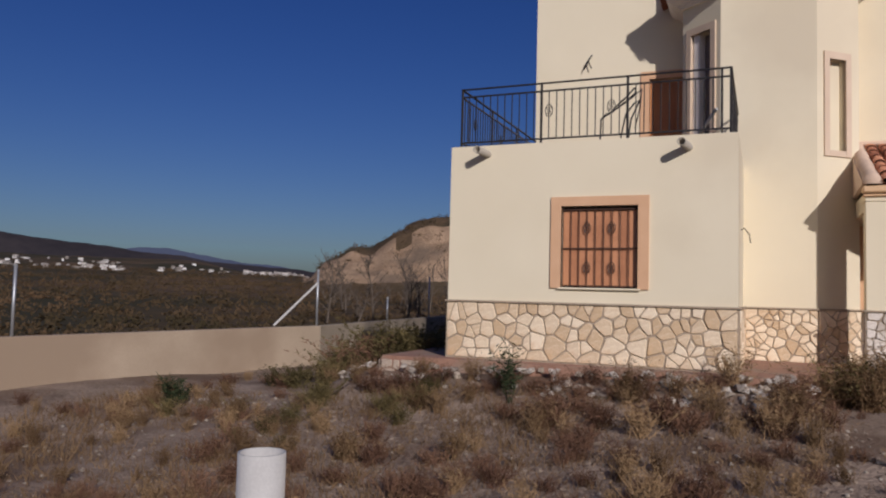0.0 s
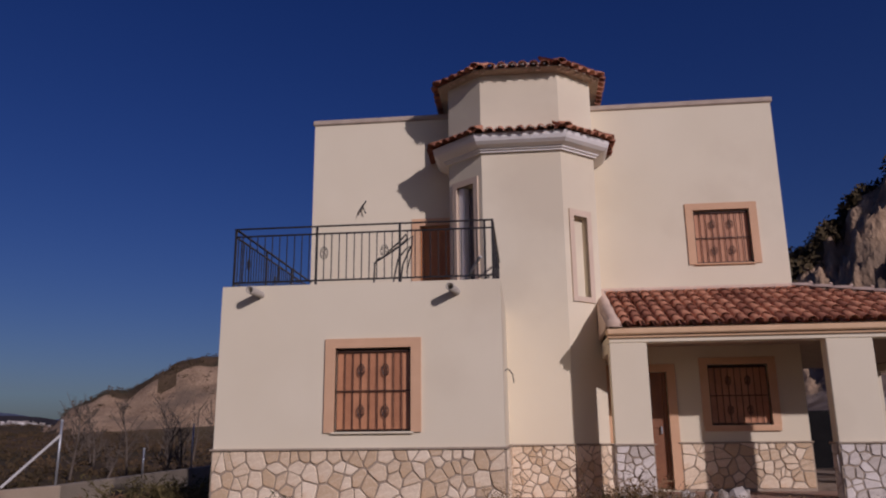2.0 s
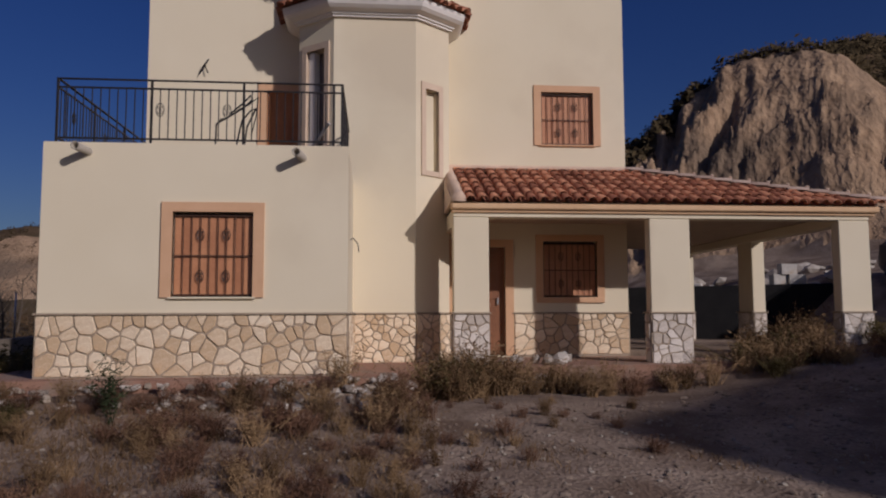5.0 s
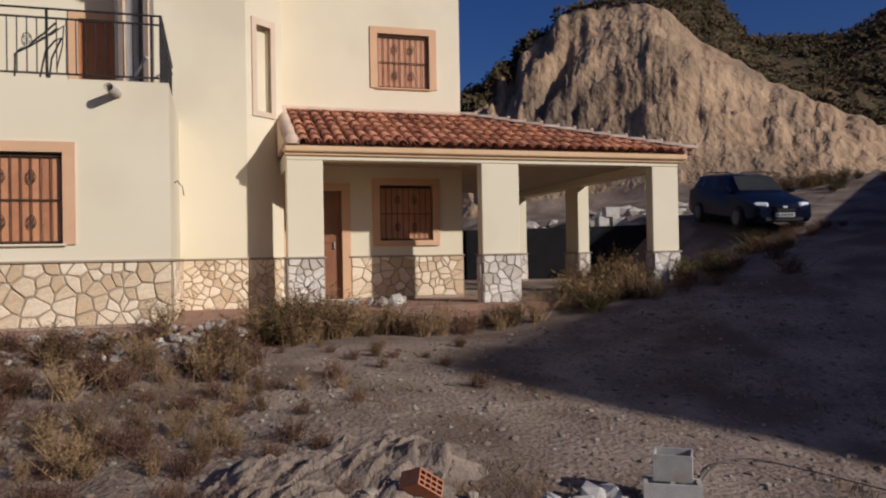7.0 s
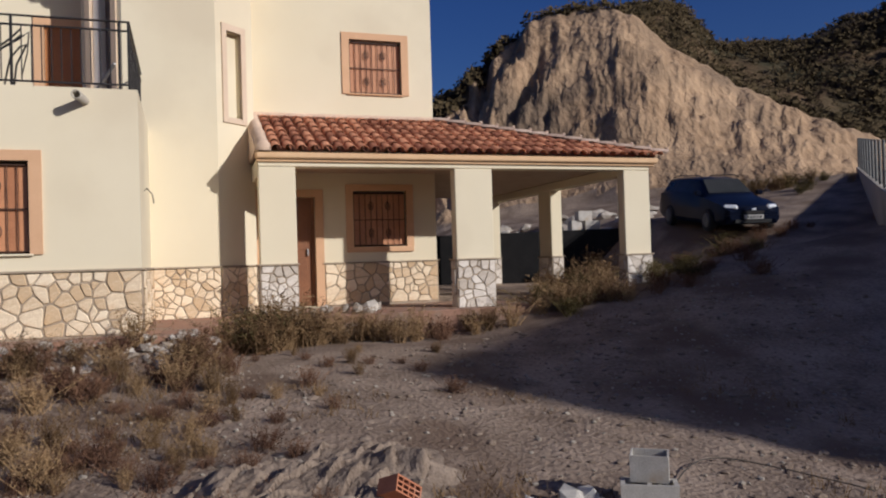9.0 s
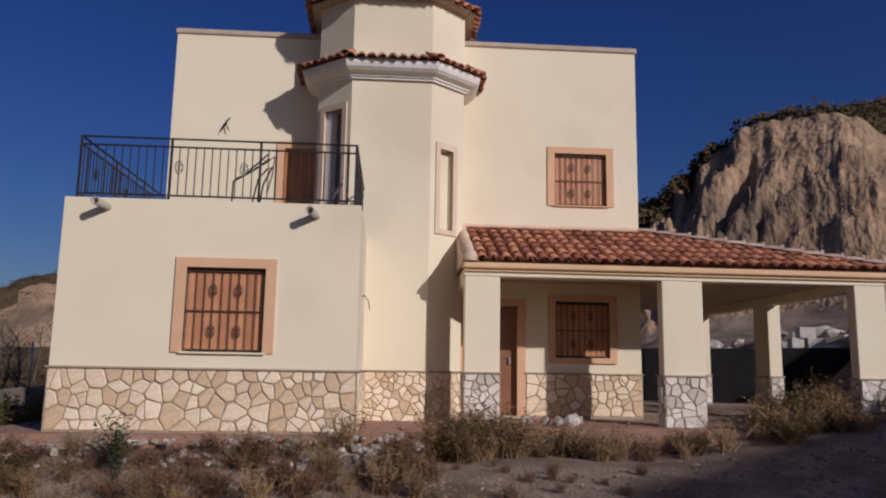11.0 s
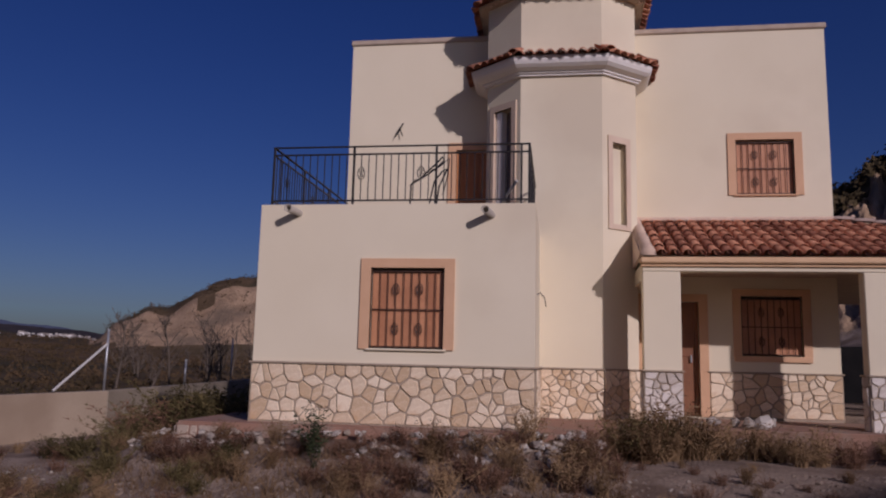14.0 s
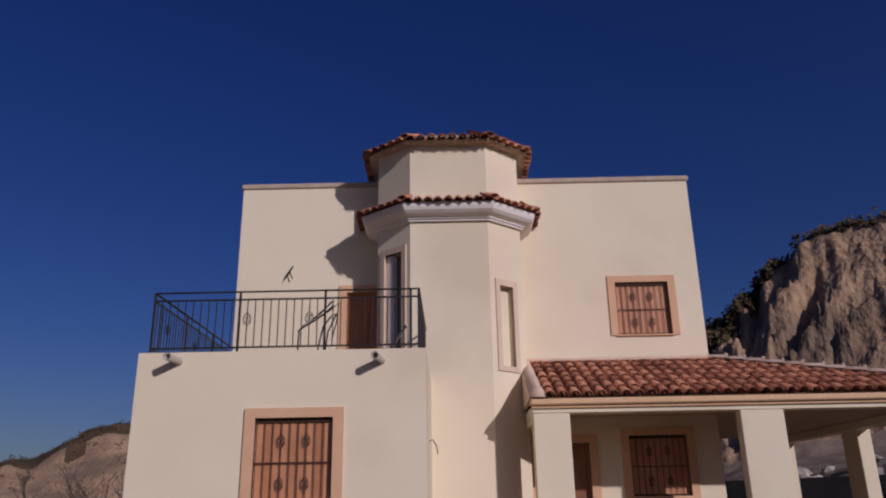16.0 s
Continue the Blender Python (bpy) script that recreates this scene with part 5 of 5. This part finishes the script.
# (kind mix, centre, spread, count, size)
PATCHES = [("ddo", 2.0, 12.1, 0.6, 0.3, 12, 1.25), ("ddr", 3.6, 12.0, 0.8, 0.3, 9, 0.9), ("ddo", 1.2, 12.0, 0.45, 0.4, 10, 1.3), ("ddr", 5.2, 12.2, 0.7, 0.3, 8, 0.9),
           ("dod", 6.7, 12.6, 0.7, 0.35, 9, 1.1), ("ddr", 7.8, 13.7, 0.5, 0.6, 11, 1.05), ("rd", 7.4, 12.2, 0.7, 0.4, 6, 0.8), ("or", 9.6, 12.8, 0.9, 0.6, 10, 0.85),
           ("rrd", 0.6, 9.7, 0.5, 0.4, 9, 0.95), ("rd", -0.4, 9.4, 0.8, 0.5, 9, 0.75), ("rrd", -2.2, 9.5, 1.2, 0.5, 14, 0.75), ("rod", -4.2, 9.7, 0.8, 0.5, 12, 0.75),
           ("oro", -5.8, 12.6, 0.35, 1.0, 24, 1.6), ("ror", -6.5, 11.4, 0.4, 0.7, 9, 0.9), ("od", -6.6, 13.5, 0.7, 1.2, 16, 1.3), ("dr", -7.4, 10.4, 0.8, 0.9, 6, 0.45), ("dro", -5.8, 8.4, 1.5, 0.9, 20, 0.55),
           ("drr", -3.4, 6.6, 1.8, 1.0, 24, 0.6), ("rdr", -1.3, 5.2, 1.0, 0.9, 22, 0.66), ("rrd", -0.3, 7.4, 1.4, 0.8, 18, 0.45), ("rr", 0.2, 5.4, 0.6, 0.5, 9, 0.45),
           ("drr", -5.2, 5.0, 1.5, 1.0, 20, 0.55), ("drr", -3.2, 4.2, 1.0, 0.6, 22, 0.6), ("dr", -8.2, 8.4, 0.7, 2.0, 18, 0.5), ("rd", 1.0, 8.5, 0.9, 0.8, 11, 0.45),
           ("ro", 11.5, 14.8, 1.2, 0.8, 12, 0.85), ("ror", 12.6, 16.2, 1.0, 0.7, 12, 0.95), ("rr", 14.6, 16.0, 1.0, 0.5, 7, 0.8), ("rd", 3.0, 10.2, 1.4, 0.7, 10, 0.35),
           ("dod", 21.6, 22.7, 1.3, 0.9, 16, 1.1), ("dor", 19.6, 23.6, 1.4, 0.8, 12, 0.9)]
for kinds, x, y, sx, sy, n, size in PATCHES:
    for _ in range(round(n * (1.9 if y < 9.7 and x < 1 else 1.3))):
        px, py = x + rnd.gauss(0, 0.75) * sx, y + rnd.gauss(0, 0.75) * sy
        if -5.25 < px < 6.6 and py > (12.75 if px > 0.9 else 10.45):
            continue
        k = {"d": "dry", "o": "olive", "r": "russet"}[rnd.choice(kinds)]
        weed(k, px, py, size * rnd.uniform(0.6, 1.15))
ob = new("thistle", weed_mesh("thistle", rnd, 0.85, 0.20, 12, 20, THISTLE, 0.05))
ob.matrix_world = pose(-2.75, 9.55, ground_z(-2.75, 9.55))
tagged(ob, "dark green thistle standing before the stone plinth", "thistle")
ob = new("thistle", weed_mesh("thistle", rnd, 0.5, 0.5, 18, 20, THISTLE, 0.05))
ob.matrix_world = pose(-7.6, 8.9, ground_z(-7.6, 8.9))
tagged(ob, "small dark thistle by the boundary wall", "thistle")

# short grass, twigs and pebbles over the whole yard
verts, faces = [], []
rnd = random.Random(8)
for i in range(13000):
    x, y = rnd.uniform(-9, 7), rnd.uniform(2.2, 12.5)
    dense = noise.noise((x * 0.55, y * 0.55, 3)) + (0.35 if x < 0.5 else -0.25)
    if dense < rnd.uniform(-0.2, 0.5) or (y > 9.9 and x < 6.6):
        continue
    z = ground_z(x, y)
    hgt = rnd.uniform(0.05, 0.2) * (1.3 if dense > 0.4 else 0.8)
    for k in range(rnd.randint(4, 9)):
        a, b = rnd.uniform(0, 6.3), rnd.uniform(0, 6.3)
        ox, oy, w = rnd.gauss(0, 0.05), rnd.gauss(0, 0.05), 0.005
        n0 = len(verts)
        lean = rnd.uniform(0.1, 0.9) * hgt
        verts += [(x + ox - w * math.cos(a), y + oy - w * math.sin(a), z - 0.01), (x + ox + w * math.cos(a), y + oy + w * math.sin(a), z - 0.01), (x + ox + lean * math.cos(b), y + oy + lean * math.sin(b), z + hgt * rnd.uniform(0.5, 1))]
        faces.append((n0, n0 + 1, n0 + 2))
me = bpy.data.meshes.new("dry_grass")
me.from_pydata(verts, [], faces)
me.materials.append(DRY)
tagged(new("dry_grass", me), "sparse dry grass over the yard dirt", "grass", kind="stuff")

PEBBLE = material("mixed_pebbles", (0.16, 0.13, 0.10), (0.46, 0.41, 0.34), 5, 1.5, 0.95, bump=0.3)
verts, faces = [], []
ico = bmesh.new()
bmesh.ops.create_icosphere(ico, subdivisions=1, radius=1)
IV, IF = [v.co.copy() for v in ico.verts], [[v.index for v in f.verts] for f in ico.faces]
ico.free()
for i in range(7000):
    x, y = rnd.uniform(-8.5, 10), 2.2 + 10.5 * rnd.random() ** 1.1
    if y > 9.9 and x < 6.6:
        continue
    r = 0.006 + 0.026 * rnd.random() ** 4
    z = ground_z(x, y)
    n0 = len(verts)
    sx, sy, a = r * rnd.uniform(0.7, 1.6), r * rnd.uniform(0.7, 1.6), rnd.uniform(0, 6.3)
    ca, sa = math.cos(a), math.sin(a)
    for v in IV:
        k = rnd.uniform(0.75, 1.1)
        verts.append((x + (v.x * sx * ca - v.y * sy * sa) * k, y + (v.x * sx * sa + v.y * sy * ca) * k, z + v.z * r * 0.7 * k + r * 0.25))
    faces += [tuple(n0 + q for q in f) for f in IF]
me = bpy.data.meshes.new("pebbles")
me.from_pydata(verts, [], faces)
me.materials.append(PEBBLE)
tagged(new("pebbles", me), "pale pebbles and crumbs of rubble in the dirt", "pebbles", kind="stuff")


verts, faces = [], []
for i in range(5200):
    x, y = rnd.uniform(-5, 11), 2.4 + 9.0 * rnd.random()
    if y > 9.4 and x < 6.6 and y > 9.4 + 0.4 * max(0.0, x):
        continue
    r = 0.010 + 0.034 * rnd.random() ** 2.6
    z = ground_z(x, y)
    n0 = len(verts)
    sx, sy, a = r * rnd.uniform(0.8, 2.2), r * rnd.uniform(0.8, 1.6), rnd.uniform(0, 6.3)
    ca, sa = math.cos(a), math.sin(a)
    for v in IV:
        k = rnd.uniform(0.7, 1.15)
        verts.append((x + (v.x * sx * ca - v.y * sy * sa) * k, y + (v.x * sx * sa + v.y * sy * ca) * k, z + v.z * r * 0.65 * k + r * 0.1))
    faces += [tuple(n0 + q for q in f) for f in IF]
me = bpy.data.meshes.new("clods")
me.from_pydata(verts, [], faces)
me.materials.append(HEAP)
tagged(new("clods", me), "small dry clods of earth over the yard", "clods", kind="stuff")


# far scrub: valley floor and hillsides
def scrub(name, count, place, mat, label, seed, blades=(16, 24), leaf=(0.16, 0.34)):
    rnd = random.Random(seed)
    verts, faces = [], []
    for i in range(count):
        got = place(rnd)
        if not got:
            continue
        x, y, z, s = got
        for k in range(rnd.randint(*blades)):
            u = Vector((rnd.gauss(0, 1), rnd.gauss(0, 1), abs(rnd.gauss(0, 0.9)))).normalized()
            c = Vector((x, y, z)) + Vector((u.x * s * 0.75, u.y * s * 0.75, u.z * s * 0.85)) * rnd.uniform(0.4, 1.0)
            p = Vector((rnd.gauss(0, 1), rnd.gauss(0, 1), rnd.gauss(0, 1))).normalized() * s * rnd.uniform(*leaf)
            q = p.orthogonal().normalized() * p.length * rnd.uniform(0.5, 1)
            n0 = len(verts)
            verts += [tuple(c - p), tuple(c + q), tuple(c + p), tuple(c - q * 0.8)]
            faces.append((n0, n0 + 1, n0 + 2, n0 + 3))
    me = bpy.data.meshes.new(name)
    me.from_pydata(verts, [], faces)
    me.materials.append(mat)
    tagged(new(name, me), label, "bushes", kind="stuff")


def on_hill(rnd):
    az, r = rnd.uniform(8, 62), rnd.uniform(38, 92)
    x, y = r * math.sin(radians(az)), r * math.cos(radians(az))
    z, k = land(x, y)
    if (k == 3 and noise.noise((x * 0.13, y * 0.13, 2)) < rnd.uniform(-0.45, 0.25)) or k != 3:
        return None
    return x, y, z - 0.1, rnd.uniform(0.35, 1.15)


def in_valley(rnd):
    az, r = rnd.uniform(-60, -18), 16 + 330 * rnd.random() ** 2.2
    x, y = r * math.sin(radians(az)), r * math.cos(radians(az))
    z, k = land(x, y)
    if k == 0 or (x > -10.6 and r < 30) or (k == 2 and rnd.random() < 0.7):
        return None
    return x, y, z - 0.15, rnd.uniform(0.15, 0.55) * (1 + r / 170)


HILLBUSH = material("hill_bush_leaf", (0.036, 0.029, 0.015), (0.125, 0.090, 0.046), 0.4, 3, 0.95, bump=0)
VALBUSH = material("valley_bush_leaf", (0.026, 0.025, 0.013), (0.120, 0.074, 0.040), 0.06, 0.5, 0.95, bump=0)
scrub("hill_bushes", 15000, on_hill, HILLBUSH, "dark low bushes over the hillside", 31, (18, 26), (0.12, 0.26))
scrub("valley_bushes", 9000, in_valley, VALBUSH, "brown and olive scrub over the valley floor", 32, (24, 30), (0.07, 0.17))

# bare trees behind the boundary wall
BARK = material("grey_bark", (0.085, 0.066, 0.050), (0.16, 0.128, 0.10), 6, 60, 0.95, bump=0.3)


def bare_tree(x, y, height, seed):
    rnd = random.Random(seed)
    ob = thing("bare_tree", "thin leafless grey tree beyond the boundary wall", "tree", "bare trees beyond the wall", at=(x, y, ground_z(x, y) - 0.1))
    bm, tw = bmesh.new(), bmesh.new()
    tip = Vector((rnd.gauss(0, 0.3), rnd.gauss(0, 0.3), height))
    tube(bm, [(0, 0, 0), tuple(tip * 0.5 + Vector((0.1, 0, 0))), tuple(tip)], 0.1, 6, True, [0.055, 0.035, 0.012])
    for i in range(22):
        p = tip * rnd.uniform(0.2, 0.95)
        a = rnd.uniform(0, 6.3)
        q = p + Vector((math.cos(a), math.sin(a), rnd.uniform(0.7, 1.6))) * height * rnd.uniform(0.1, 0.26)
        tube(tw, [tuple(p), tuple(p.lerp(q, 0.5) + Vector((0, 0, -0.05))), tuple(q)], 0.02, 4, True, [0.018, 0.012, 0.006])
        for k in range(7):
            s = p.lerp(q, rnd.uniform(0.3, 1))
            e = s + Vector((rnd.gauss(0, 0.5), rnd.gauss(0, 0.5), rnd.uniform(0.2, 1))) * height * 0.1
            twig(tw, s, e, 0.012, rnd)
    part("trunk", bm, BARK, ob)
    part("crown", tw, BARK, ob)


rnd = random.Random(77)
for i in range(34):
    az, r = rnd.uniform(-31, -19), rnd.uniform(30, 60)
    bare_tree(r * math.sin(radians(az)), r * math.cos(radians(az)), rnd.uniform(1.3, 3.2), i)

# ---- town across the valley ----
TOWNWALL = material("whitewashed_wall", (0.22, 0.19, 0.16), (0.74, 0.71, 0.67), 0.2, 2, 0.9, bump=0, spread=0.5)
TOWNROOF = material("faded_roof", (0.30, 0.22, 0.17), (0.58, 0.50, 0.42), 0.2, 2, 0.9, bump=0, spread=0.4)


def village_house(w, d, hgt):
    ob = thing("village_house", "small whitewashed village house across the valley", "house", "houses of the town")
    part("wall", boxed((-w / 2, -d / 2, -1.5), (w / 2, d / 2, hgt), 0.05), TOWNWALL, ob)
    bm = bmesh.new()
    v = [bm.verts.new(p) for p in ((-w / 2 - 0.3, -d / 2 - 0.3, hgt), (w / 2 + 0.3, -d / 2 - 0.3, hgt), (w / 2 + 0.3, d / 2 + 0.3, hgt), (-w / 2 - 0.3, d / 2 + 0.3, hgt), (-w / 2, 0, hgt + 0.5), (w / 2, 0, hgt + 0.5))]
    for f in ((0, 1, 5, 4), (2, 3, 4, 5), (1, 2, 5), (3, 0, 4), (3, 2, 1, 0)):
        bm.faces.new([v[i] for i in f])
    part("roof", bm, TOWNROOF, ob)
    for i in range(3):
        part("window", boxed((-w * 0.32 + i * w * 0.3, -d / 2 - 0.06, 0.6), (-w * 0.32 + i * w * 0.3 + 0.4, -d / 2 + 0.05, 1.2), 0.02), DARKIN, ob)
    return ob


rnd = random.Random(9)
models = [village_house(2.8, 2.6, 1.4), village_house(3.4, 2.8, 2.1), village_house(4.8, 2.8, 1.4)]
for i in range(210):
    if i < 95:
        az, r = rnd.uniform(-58, -46.5), rnd.uniform(270, 470)
    elif i < 122:
        az, r = rnd.uniform(-47, -38.5), rnd.uniform(300, 440)
    else:
        az, r = rnd.uniform(-37.5, -31.2), rnd.uniform(380, 600)
    x, y = r * math.sin(radians(az)), r * math.cos(radians(az))
    mm = pose(x, y, ground_z(x, y) + 0.4, 0, 0, -az + rnd.uniform(-40, 40)) @ Matrix.Diagonal((rnd.uniform(0.3, 1.0), 0.7, rnd.uniform(0.35, 0.8), 1))
    if i < 3:
        models[i].matrix_world = mm
    else:
        copy_thing(models[rnd.choice((0, 0, 1, 2))], mm)
